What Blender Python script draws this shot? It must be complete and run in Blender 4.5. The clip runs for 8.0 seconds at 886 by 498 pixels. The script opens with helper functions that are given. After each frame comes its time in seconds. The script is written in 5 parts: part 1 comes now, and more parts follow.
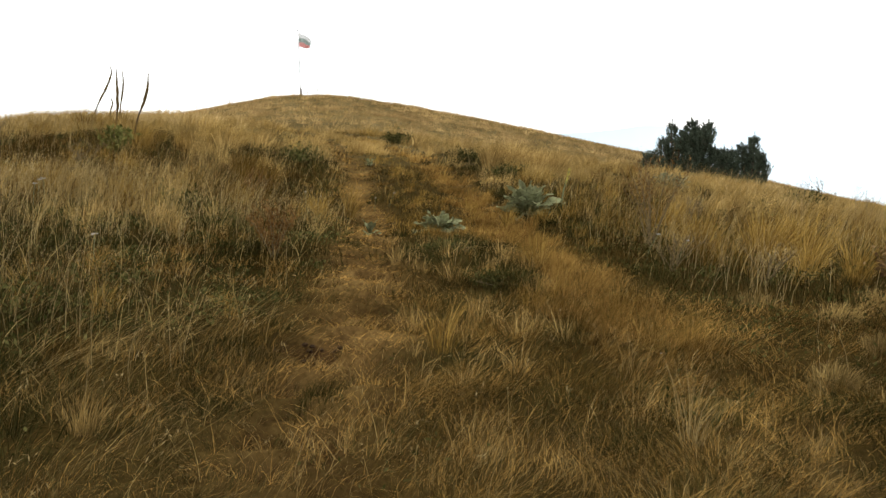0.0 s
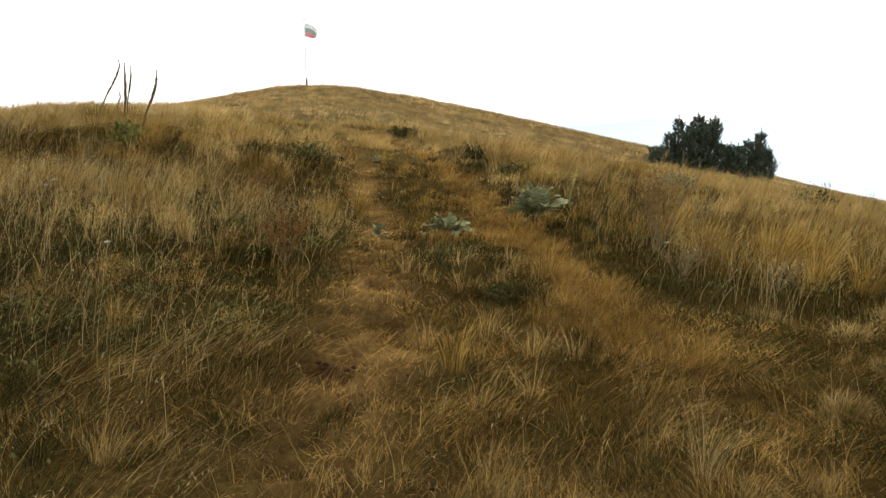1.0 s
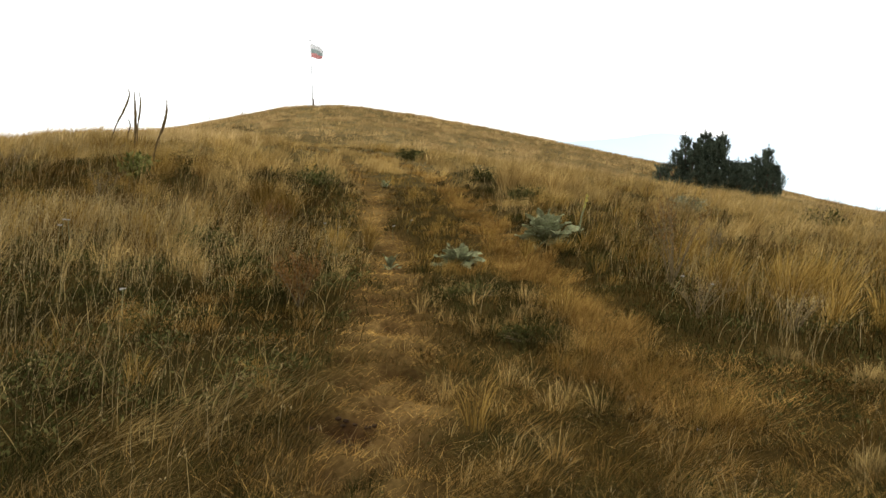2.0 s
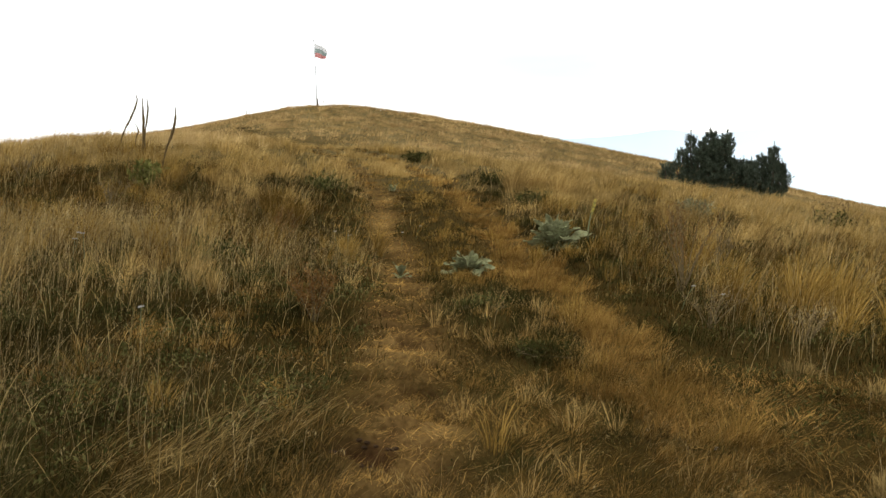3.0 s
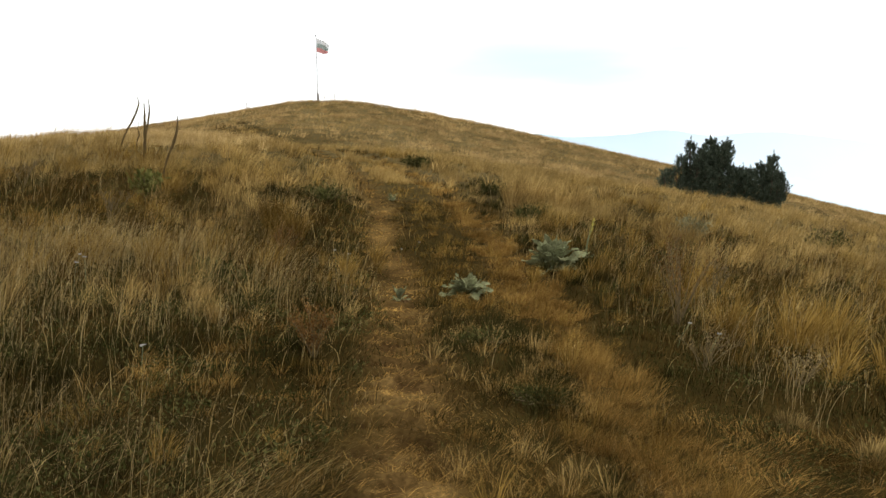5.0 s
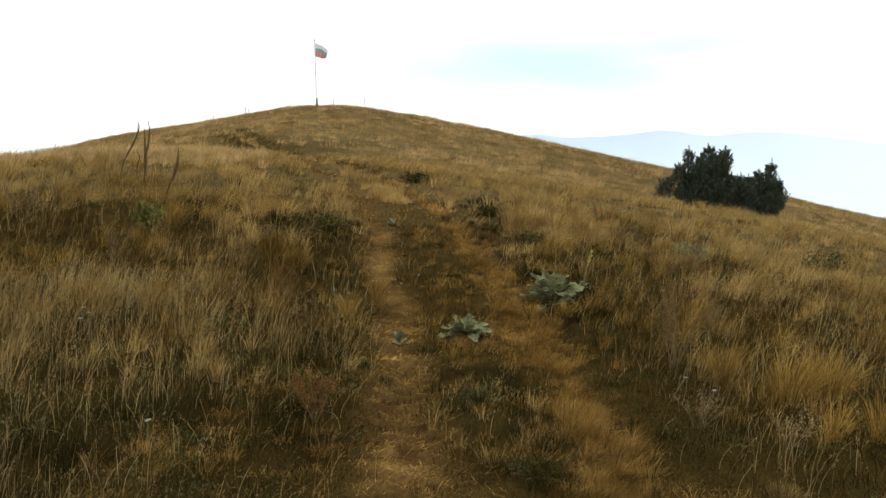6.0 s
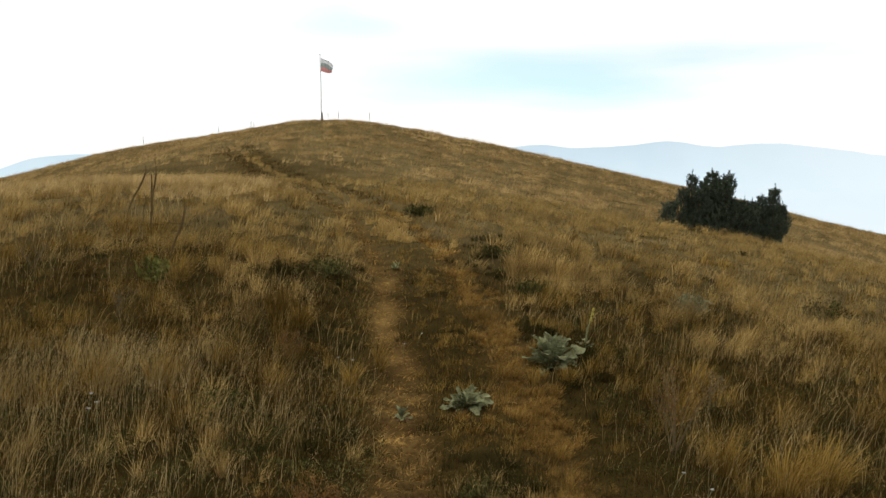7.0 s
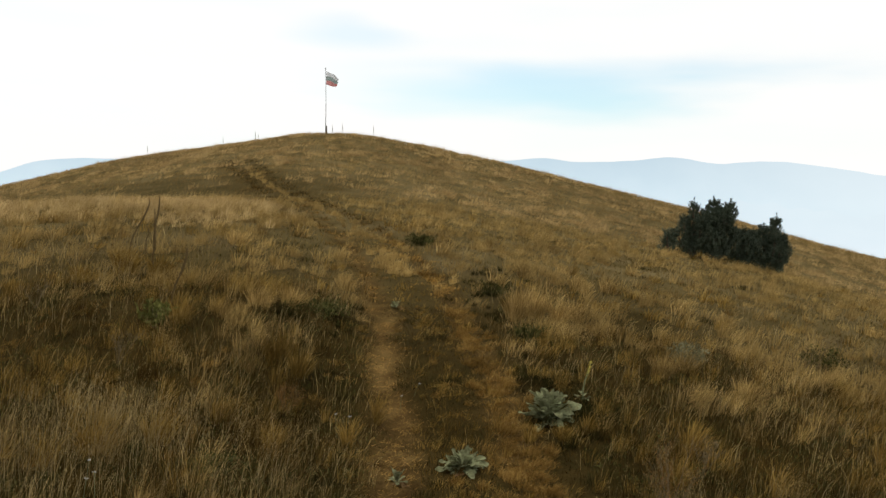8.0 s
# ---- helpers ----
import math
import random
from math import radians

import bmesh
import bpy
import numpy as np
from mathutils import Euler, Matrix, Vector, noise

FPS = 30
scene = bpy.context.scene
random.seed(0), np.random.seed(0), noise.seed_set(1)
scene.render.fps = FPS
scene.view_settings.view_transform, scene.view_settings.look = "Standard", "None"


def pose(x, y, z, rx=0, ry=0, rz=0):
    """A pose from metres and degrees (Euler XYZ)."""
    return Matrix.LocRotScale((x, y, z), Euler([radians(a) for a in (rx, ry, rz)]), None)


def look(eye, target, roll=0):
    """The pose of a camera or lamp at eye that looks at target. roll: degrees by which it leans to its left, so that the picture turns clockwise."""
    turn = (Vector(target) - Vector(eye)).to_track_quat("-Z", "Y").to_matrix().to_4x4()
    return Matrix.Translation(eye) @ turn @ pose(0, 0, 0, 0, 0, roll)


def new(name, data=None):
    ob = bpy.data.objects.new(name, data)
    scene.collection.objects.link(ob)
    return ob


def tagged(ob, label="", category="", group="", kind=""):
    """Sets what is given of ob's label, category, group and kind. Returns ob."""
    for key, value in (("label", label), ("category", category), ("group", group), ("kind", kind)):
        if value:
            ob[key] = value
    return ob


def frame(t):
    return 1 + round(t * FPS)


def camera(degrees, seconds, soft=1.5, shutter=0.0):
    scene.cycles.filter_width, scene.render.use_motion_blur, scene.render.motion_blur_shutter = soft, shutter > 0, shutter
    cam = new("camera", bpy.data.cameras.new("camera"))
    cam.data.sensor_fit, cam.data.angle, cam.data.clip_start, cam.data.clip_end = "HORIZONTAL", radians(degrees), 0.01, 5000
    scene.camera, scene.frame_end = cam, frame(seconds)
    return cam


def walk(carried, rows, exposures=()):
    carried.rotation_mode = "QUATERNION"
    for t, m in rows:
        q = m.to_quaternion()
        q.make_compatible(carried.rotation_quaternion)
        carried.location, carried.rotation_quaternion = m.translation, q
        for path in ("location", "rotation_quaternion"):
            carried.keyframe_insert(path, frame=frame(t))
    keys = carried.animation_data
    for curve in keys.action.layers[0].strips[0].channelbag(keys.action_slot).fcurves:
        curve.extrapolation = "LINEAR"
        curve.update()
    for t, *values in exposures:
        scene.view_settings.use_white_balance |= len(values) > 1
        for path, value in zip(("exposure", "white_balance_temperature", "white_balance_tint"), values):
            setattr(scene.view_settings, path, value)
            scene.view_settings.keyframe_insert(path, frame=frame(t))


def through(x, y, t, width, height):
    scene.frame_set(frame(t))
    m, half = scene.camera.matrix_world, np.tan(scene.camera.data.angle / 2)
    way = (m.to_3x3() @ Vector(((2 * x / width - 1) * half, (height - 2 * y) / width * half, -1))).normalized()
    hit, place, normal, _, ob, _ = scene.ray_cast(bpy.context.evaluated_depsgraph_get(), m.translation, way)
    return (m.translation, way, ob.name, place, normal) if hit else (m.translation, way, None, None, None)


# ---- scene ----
cam = camera(59.1, 8.0, soft=1.45)
PATH = [
    (0, (0.054, -0.033, 0.795), (0.036, 1.954, 0.57), -0.8),
    (0.5, (0.025, -0.033, 0.848), (-0.002, 1.952, 0.607), -1.2),
    (1, (0.017, -0.035, 0.909), (-0.011, 1.95, 0.661), -0.2),
    (1.5, (0.001, -0.012, 0.979), (-0.033, 1.975, 0.751), -0.1),
    (2, (-0.032, 0.006, 1.052), (-0.078, 1.995, 0.847), -0.9),
    (3.5, (-0.106, -0.039, 1.213), (-0.164, 1.948, 0.993), -1.3),
    (4, (-0.119, -0.044, 1.283), (-0.176, 1.94, 1.042), -0.9),
    (4.5, (-0.106, -0.029, 1.339), (-0.158, 1.958, 1.114), 0.0),
    (6, (-0.094, -0.079, 1.873), (-0.143, 1.908, 1.655), -0.2),
    (6.5, (-0.087, -0.101, 2.219), (-0.144, 1.887, 2.0), 0.6),
    (7, (-0.083, -0.11, 2.555), (-0.142, 1.879, 2.361), 0.1),
    (7.5, (-0.09, -0.122, 2.897), (-0.151, 1.868, 2.71), 0.1),
    (8, (-0.068, -0.131, 3.112), (-0.131, 1.861, 2.946), 1.3),
]
walk(cam, [(t, look(eye, target, roll)) for t, eye, target, roll in PATH], [(0.0, 0.32), (2.0, 0.27), (4.5, 0.13), (6.0, -0.05), (8.0, -0.32)])

# ---- world and sun: bright haze under thin cloud ----
SUN_UP, SUN_TURN = 52.0, 300.0      # degrees above the horizon, clockwise from north (+y)


def link(tree, a, b):
    tree.links.new(a, b)


def make_world():
    w = bpy.data.worlds.new("sky")
    scene.world = w
    w.use_nodes = True
    t = w.node_tree
    t.nodes.clear()
    n = t.nodes.new
    out, bg = n("ShaderNodeOutputWorld"), n("ShaderNodeBackground")
    sky = n("ShaderNodeTexSky")
    sky.sky_type, sky.sun_disc = "NISHITA", False
    sky.sun_elevation, sky.sun_rotation = radians(SUN_UP), radians(SUN_TURN)
    sky.air_density, sky.dust_density = 1.0, 0.6
    dim = n("ShaderNodeVectorMath")
    dim.operation = "MULTIPLY"
    dim.inputs[1].default_value = (0.10, 0.18, 0.19)
    link(t, sky.outputs[0], dim.inputs[0])
    co = n("ShaderNodeTexCoord")
    sep = n("ShaderNodeSeparateXYZ")
    link(t, co.outputs["Generated"], sep.inputs[0])
    flat = n("ShaderNodeMapping")
    flat.inputs["Scale"].default_value = (2.2, 2.2, 13.0)
    flat.inputs["Location"].default_value = (0.35, 0.2, 0.1)
    link(t, co.outputs["Generated"], flat.inputs[0])
    cloud = n("ShaderNodeTexNoise")
    cloud.inputs["Scale"].default_value, cloud.inputs["Detail"].default_value = 1.3, 4.0
    cloud.inputs["Roughness"].default_value = 0.45
    link(t, flat.outputs[0], cloud.inputs["Vector"])
    # two long thin openings in the cloud: one to the right of the flag, a fainter one above it
    holes = []
    for middle, stretch, clear in (((0.115, 0.99, 0.122), (4.2, 0.0, 30.0), 0.46), ((-0.15, 0.96, 0.178), (15.0, 0.0, 46.0), 0.22)):
        gap = n("ShaderNodeVectorMath")
        gap.operation = "SUBTRACT"
        gap.inputs[1].default_value = middle
        link(t, co.outputs["Generated"], gap.inputs[0])
        wide = n("ShaderNodeVectorMath")
        wide.operation = "MULTIPLY"
        wide.inputs[1].default_value = stretch
        link(t, gap.outputs[0], wide.inputs[0])
        stir = n("ShaderNodeVectorMath")
        stir.operation = "MULTIPLY_ADD"
        stir.inputs[1].default_value = (2.4, 0.0, 2.4)
        link(t, cloud.outputs["Color"], stir.inputs[0])
        link(t, wide.outputs[0], stir.inputs[2])
        far = n("ShaderNodeVectorMath")
        far.operation = "DISTANCE"
        far.inputs[1].default_value = (1.2, 0.0, 1.2)
        link(t, stir.outputs[0], far.inputs[0])
        hole = n("ShaderNodeMapRange")
        hole.interpolation_type = "SMOOTHSTEP"
        hole.inputs["From Min"].default_value, hole.inputs["From Max"].default_value = 0.2, 1.5
        hole.inputs["To Min"].default_value, hole.inputs["To Max"].default_value = clear, 0.0
        link(t, far.outputs["Value"], hole.inputs["Value"])
        # only ahead, not behind the viewer
        ahead = n("ShaderNodeMath")
        ahead.operation = "GREATER_THAN"
        ahead.inputs[1].default_value = 0.0
        link(t, sep.outputs["Y"], ahead.inputs[0])
        only = n("ShaderNodeMath")
        only.operation = "MULTIPLY"
        link(t, hole.outputs[0], only.inputs[0])
        link(t, ahead.outputs[0], only.inputs[1])
        holes.append(only)
    hole = n("ShaderNodeMath")
    hole.operation = "MAXIMUM"
    link(t, holes[0].outputs[0], hole.inputs[0])
    link(t, holes[1].outputs[0], hole.inputs[1])
    thin = n("ShaderNodeMapRange")
    thin.inputs["From Min"].default_value, thin.inputs["From Max"].default_value = 0.40, 0.62
    thin.inputs["To Min"].default_value, thin.inputs["To Max"].default_value = 0.93, 1.0
    link(t, cloud.outputs[0], thin.inputs["Value"])
    cover = n("ShaderNodeMath")
    cover.operation = "SUBTRACT"
    link(t, thin.outputs[0], cover.inputs[0])
    link(t, hole.outputs[0], cover.inputs[1])
    # cloud is whiter and brighter overhead, faintly warm at the horizon
    ramp = n("ShaderNodeValToRGB")
    e = ramp.color_ramp.elements
    e[0].position, e[0].color = 0.0, (1.27, 1.26, 1.235, 1)
    e[1].position, e[1].color = 0.5, (1.33, 1.31, 1.27, 1)
    link(t, sep.outputs["Z"], ramp.inputs[0])
    mix = n("ShaderNodeMix")
    mix.data_type = "RGBA"
    link(t, cover.outputs[0], mix.inputs["Factor"])
    link(t, dim.outputs[0], mix.inputs["A"])
    link(t, ramp.outputs[0], mix.inputs["B"])
    link(t, mix.outputs["Result"], bg.inputs["Color"])
    bg.inputs["Strength"].default_value = 1.0
    link(t, bg.outputs[0], out.inputs[0])


make_world()
sun_data = bpy.data.lights.new("sun", "SUN")
sun_data.energy, sun_data.angle, sun_data.color = 0.9, radians(25), (1.0, 0.94, 0.84)
sun = new("sun", sun_data)
_a, _e = radians(SUN_TURN), radians(SUN_UP)
sun.matrix_world = look((0, 0, 60), Vector((0, 0, 60)) - Vector((math.sin(_a) * math.cos(_e), math.cos(_a) * math.cos(_e), math.sin(_e))))


# ---- materials ----
def colour_at(n, t, stops, fac):
    r = n("ShaderNodeValToRGB")
    els = r.color_ramp.elements
    while len(els) < len(stops):
        els.new(0.5)
    for el, (p, c) in zip(els, stops):
        el.position, el.color = p, (*c, 1)
    link(t, fac, r.inputs[0])
    return r.outputs[0]


def noise_at(n, t, scale, detail=3.0, vec=None, rough=0.55):
    x = n("ShaderNodeTexNoise")
    x.inputs["Scale"].default_value, x.inputs["Detail"].default_value, x.inputs["Roughness"].default_value = scale, detail, rough
    if vec is not None:
        link(t, vec, x.inputs["Vector"])
    return x.outputs[0]


def mixed(n, t, a, b, fac, how="MIX"):
    m = n("ShaderNodeMix")
    m.data_type, m.blend_type = "RGBA", how
    for key, v in (("Factor", fac), ("A", a), ("B", b)):
        if isinstance(v, (int, float)):
            m.inputs[key].default_value = v
        elif isinstance(v, tuple):
            m.inputs[key].default_value = (*v, 1)
        else:
            link(t, v, m.inputs[key])
    return m.outputs["Result"]


def material(name):
    m = bpy.data.materials.new(name)
    m.use_nodes = True
    t = m.node_tree
    t.nodes.clear()
    return m, t, t.nodes.new


def blade_material(name, dark, mid, pale, patch=0.35, through=0.16, rough=0.75, other=None, deep=1.0):
    """Grass and leaves: each blade its own shade, drifting in patches over the ground; thin, so light comes through."""
    m, t, n = material(name)
    geo = n("ShaderNodeNewGeometry")
    own = colour_at(n, t, [(0.0, dark), (0.5, mid), (1.0, pale)], geo.outputs["Random Per Island"])
    drift = noise_at(n, t, patch, 4.0, geo.outputs["Position"])
    drift2 = noise_at(n, t, patch * 4.7, 3.0, geo.outputs["Position"])
    low, high = [1 - deep * v for v in (0.42, 0.46, 0.52)], [1 + deep * v for v in (0.32, 0.27, 0.15)]
    shade = colour_at(n, t, [(0.34, low), (0.64, high)], drift)
    col = mixed(n, t, own, shade, 1.0, "MULTIPLY")
    shade2 = colour_at(n, t, [(0.34, (0.66, 0.62, 0.56)), (0.64, (1.25, 1.24, 1.2))], drift2)
    col = mixed(n, t, col, shade2, 1.0, "MULTIPLY")
    if other:
        f = n("ShaderNodeMapRange")
        f.inputs["From Min"].default_value, f.inputs["From Max"].default_value = 0.5, 0.66
        f.inputs["To Max"].default_value = 0.75
        link(t, noise_at(n, t, patch * 1.9, 2.0, geo.outputs["Position"]), f.inputs["Value"])
        col = mixed(n, t, col, other, f.outputs[0])
    b = n("ShaderNodeBsdfPrincipled")
    link(t, col, b.inputs["Base Color"])
    b.inputs["Roughness"].default_value = rough
    b.inputs["Specular IOR Level"].default_value = 0.0
    tr = n("ShaderNodeBsdfTranslucent")
    link(t, col, tr.inputs["Color"])
    mx, out = n("ShaderNodeMixShader"), n("ShaderNodeOutputMaterial")
    mx.inputs[0].default_value = through
    link(t, b.outputs[0], mx.inputs[1])
    link(t, tr.outputs[0], mx.inputs[2])
    link(t, mx.outputs[0], out.inputs[0])
    return m


def solid_material(name, dark, pale, scale=8.0, rough=0.8, bump=0.3, grain=60.0, metal=0.0):
    m, t, n = material(name)
    co = n("ShaderNodeTexCoord").outputs["Object"]
    a, g = noise_at(n, t, scale, 4.0, co), noise_at(n, t, grain, 3.0, co)
    col = colour_at(n, t, [(0.3, dark), (0.7, pale)], a)
    col = mixed(n, t, col, colour_at(n, t, [(0.25, (0.7, 0.7, 0.7)), (0.75, (1.15, 1.15, 1.15))], g), 1.0, "MULTIPLY")
    b, out, bp = n("ShaderNodeBsdfPrincipled"), n("ShaderNodeOutputMaterial"), n("ShaderNodeBump")
    bp.inputs["Strength"].default_value, bp.inputs["Distance"].default_value = bump, 0.01
    link(t, g, bp.inputs["Height"])
    link(t, bp.outputs[0], b.inputs["Normal"])
    link(t, col, b.inputs["Base Color"])
    b.inputs["Roughness"].default_value, b.inputs["Metallic"].default_value = rough, metal
    b.inputs["Specular IOR Level"].default_value = 0.06
    link(t, b.outputs[0], out.inputs[0])
    return m


def ground_material():
    m, t, n = material("dry_turf_and_soil")
    pos = n("ShaderNodeNewGeometry").outputs["Position"]
    big, mid, fine = noise_at(n, t, 0.22, 4.0, pos), noise_at(n, t, 1.6, 4.0, pos), noise_at(n, t, 38.0, 4.0, pos)
    # turf base kept very dark: the shade among blades is in its colour
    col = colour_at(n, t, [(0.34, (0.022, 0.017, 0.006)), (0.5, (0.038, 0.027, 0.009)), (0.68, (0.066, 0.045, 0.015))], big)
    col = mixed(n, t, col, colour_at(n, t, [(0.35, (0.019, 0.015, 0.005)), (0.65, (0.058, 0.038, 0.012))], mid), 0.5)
    # straw tone that lightens the ground with distance, to soften the far slope
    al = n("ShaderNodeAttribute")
    al.attribute_name = "far_pale"
    far_tone = colour_at(n, t, [(0.32, (0.085, 0.065, 0.027)), (0.5, (0.148, 0.113, 0.050)), (0.68, (0.21, 0.160, 0.078))], noise_at(n, t, 0.5, 5.0, pos))
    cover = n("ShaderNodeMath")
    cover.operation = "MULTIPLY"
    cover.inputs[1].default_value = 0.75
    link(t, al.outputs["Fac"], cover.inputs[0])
    col = mixed(n, t, col, far_tone, cover.outputs[0])
    # bare trodden soil on the wheel tracks
    at = n("ShaderNodeAttribute")
    at.attribute_name = "trodden"
    soil = colour_at(n, t, [(0.3, (0.07, 0.042, 0.016)), (0.5, (0.118, 0.072, 0.025)), (0.7, (0.215, 0.138, 0.049))], mid)
    col = mixed(n, t, col, soil, at.outputs["Fac"])
    # dark soil of the burrow; the same colour paints shade on tread risers
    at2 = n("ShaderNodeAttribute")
    at2.attribute_name = "dug_and_riser_shade"
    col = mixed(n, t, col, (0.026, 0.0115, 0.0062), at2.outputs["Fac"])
    col = mixed(n, t, col, colour_at(n, t, [(0.3, (0.62, 0.6, 0.58)), (0.7, (1.25, 1.25, 1.2))], fine), 1.0, "MULTIPLY")
    b, out, bp = n("ShaderNodeBsdfPrincipled"), n("ShaderNodeOutputMaterial"), n("ShaderNodeBump")
    bp.inputs["Strength"].default_value, bp.inputs["Distance"].default_value = 0.7, 0.02
    link(t, fine, bp.inputs["Height"])
    link(t, bp.outputs[0], b.inputs["Normal"])
    link(t, col, b.inputs["Base Color"])
    b.inputs["Roughness"].default_value = 1.0
    b.inputs["Specular IOR Level"].default_value = 0.0
    link(t, b.outputs[0], out.inputs[0])
    return m


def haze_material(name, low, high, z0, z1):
    """Distant hills veiled wholly by haze painted as a glowing colour, thicker eastward."""
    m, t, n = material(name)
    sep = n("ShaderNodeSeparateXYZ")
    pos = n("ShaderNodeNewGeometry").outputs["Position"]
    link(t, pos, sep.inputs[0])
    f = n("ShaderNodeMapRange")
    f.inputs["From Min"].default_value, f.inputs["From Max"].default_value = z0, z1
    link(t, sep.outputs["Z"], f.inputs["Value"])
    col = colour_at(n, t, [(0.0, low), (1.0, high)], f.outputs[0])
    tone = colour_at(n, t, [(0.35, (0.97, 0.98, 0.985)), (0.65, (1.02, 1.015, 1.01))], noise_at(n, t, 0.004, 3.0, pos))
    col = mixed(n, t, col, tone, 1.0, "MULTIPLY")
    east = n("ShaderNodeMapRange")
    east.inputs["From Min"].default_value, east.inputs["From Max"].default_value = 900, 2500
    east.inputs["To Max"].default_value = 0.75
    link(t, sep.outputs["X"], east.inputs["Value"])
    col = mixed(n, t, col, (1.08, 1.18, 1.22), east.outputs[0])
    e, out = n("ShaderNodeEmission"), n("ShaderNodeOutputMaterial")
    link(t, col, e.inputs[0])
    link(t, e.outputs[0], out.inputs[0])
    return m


M_GROUND = ground_material()
M_STRAW = blade_material("golden_straw", (0.085, 0.053, 0.0125), (0.245, 0.162, 0.0425), (0.441, 0.311, 0.100), 0.45)
M_BUFF = blade_material("buff_straw", (0.150, 0.104, 0.0380), (0.370, 0.265, 0.1060), (0.621, 0.470, 0.215), 0.5)
# tawny, green and umber are darkened to hold the shade in the gaps
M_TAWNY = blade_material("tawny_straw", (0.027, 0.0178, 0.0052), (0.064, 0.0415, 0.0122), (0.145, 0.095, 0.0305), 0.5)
M_RUST = blade_material("rust_brown_grass", (0.125, 0.0735, 0.0210), (0.262, 0.165, 0.0500), (0.41, 0.277, 0.0950), 0.6)
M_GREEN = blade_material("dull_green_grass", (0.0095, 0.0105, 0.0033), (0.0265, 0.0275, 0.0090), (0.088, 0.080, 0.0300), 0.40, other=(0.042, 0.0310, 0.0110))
M_PALE = blade_material("pale_seed_heads", (0.222, 0.17, 0.0821), (0.316, 0.248, 0.127), (0.41, 0.34, 0.192), 0.5)
M_MAT = blade_material("trodden_straw", (0.130, 0.080, 0.0235), (0.330, 0.208, 0.0640), (0.53, 0.355, 0.123), 1.6, through=0.2)
# the paleness of distance haze is put into this grass colour
M_FAR_HAZED = blade_material("hill_grass", (0.34, 0.242, 0.112), (0.43, 0.312, 0.150), (0.53, 0.392, 0.200), 0.12, through=0.4, deep=0.6)
M_LODGED = blade_material("lodged_straw", (0.085, 0.062, 0.024), (0.205, 0.152, 0.062), (0.40, 0.305, 0.140), 2.0)
M_CULM = blade_material("straw_culms", (0.15, 0.105, 0.036), (0.34, 0.25, 0.095), (0.58, 0.45, 0.205), 0.8, through=0.25, deep=0.6)
M_PLUME = blade_material("pale_grass_plumes", (0.27, 0.193, 0.074), (0.345, 0.250, 0.100), (0.44, 0.328, 0.145), 0.35, through=0.35, deep=0.75)
M_OLIVE = blade_material("olive_brown_grass", (0.105, 0.080, 0.026), (0.150, 0.113, 0.038), (0.21, 0.158, 0.058), 0.30, through=0.3, deep=0.7)
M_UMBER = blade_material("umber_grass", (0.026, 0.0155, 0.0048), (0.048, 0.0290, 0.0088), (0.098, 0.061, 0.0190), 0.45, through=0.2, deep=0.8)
M_CREST = blade_material("crest_grass", (0.40, 0.295, 0.140), (0.53, 0.40, 0.200), (0.68, 0.53, 0.285), 0.3, through=0.4, deep=0.5)
# lighter than the olive grass lower down, again to carry the haze
M_HILLTOP = blade_material("hilltop_grass", (0.19, 0.138, 0.056), (0.25, 0.180, 0.076), (0.32, 0.235, 0.105), 0.10, through=0.4, deep=0.7)
M_LEAF = blade_material("yellow_green_leaf", (0.075, 0.085, 0.025), (0.13, 0.14, 0.045), (0.20, 0.205, 0.075), 5.0, through=0.25, rough=0.85)
M_WEED = blade_material("weed_leaf", (0.0230, 0.0275, 0.0090), (0.0520, 0.0570, 0.0195), (0.118, 0.115, 0.0460), 1.1, through=0.2)
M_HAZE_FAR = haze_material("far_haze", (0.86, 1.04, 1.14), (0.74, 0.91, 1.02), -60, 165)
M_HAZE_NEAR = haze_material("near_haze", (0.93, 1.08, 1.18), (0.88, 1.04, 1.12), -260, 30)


# ---- the land ----
RUT_Y = (-30, 0, 3, 6.5, 9.3, 11.3, 14.1, 17.4, 20.4, 27, 39, 50, 59, 75, 95)
RUT_X = (0.6, -0.12, -0.37, -0.64, -0.97, -1.23, -1.7, -2.32, -3.1, -5.4, -9.6, -14.2, -18.0, -22.5, -24.0)


AXIS_Y = (-400, -100, -40, -10, 0, 5, 9, 13, 20, 26, 34, 45, 60, 80, 95, 105, 116, 135, 180, 400)
AXIS_Z = (-90, -17, -4.2, -0.2, 0.30, 0.52, 0.71, 1.22, 1.75, 2.12, 2.35, 2.85, 4.3, 6.8, 8.7, 9.42, 8.9, 5.8, -6, -70)


def smooth(a, b, v):
    q = np.clip((v - a) / (b - a), 0, 1)
    return q * q * (3 - 2 * q)


def gauge(y):
    """Metres between the two wheel tracks."""
    return 1.28 + 0.34 * smooth(3, 12, y)


def curve(v, xs, ys):
    """A smooth curve through a few heights (monotone cubic by tangents)."""
    xs, ys = np.asarray(xs, float), np.asarray(ys, float)
    m = np.gradient(ys, xs)
    i = np.clip(np.searchsorted(xs, v) - 1, 0, len(xs) - 2)
    h = xs[i + 1] - xs[i]
    q = np.clip((v - xs[i]) / h, 0, 1)
    return ((2 * q**3 - 3 * q**2 + 1) * ys[i] + (q**3 - 2 * q**2 + q) * h * m[i] + (-2 * q**3 + 3 * q**2) * ys[i + 1] + (q**3 - q**2) * h * m[i + 1])


HOLLOW = (-0.47, 2.86)
_wave = np.random.RandomState(5)
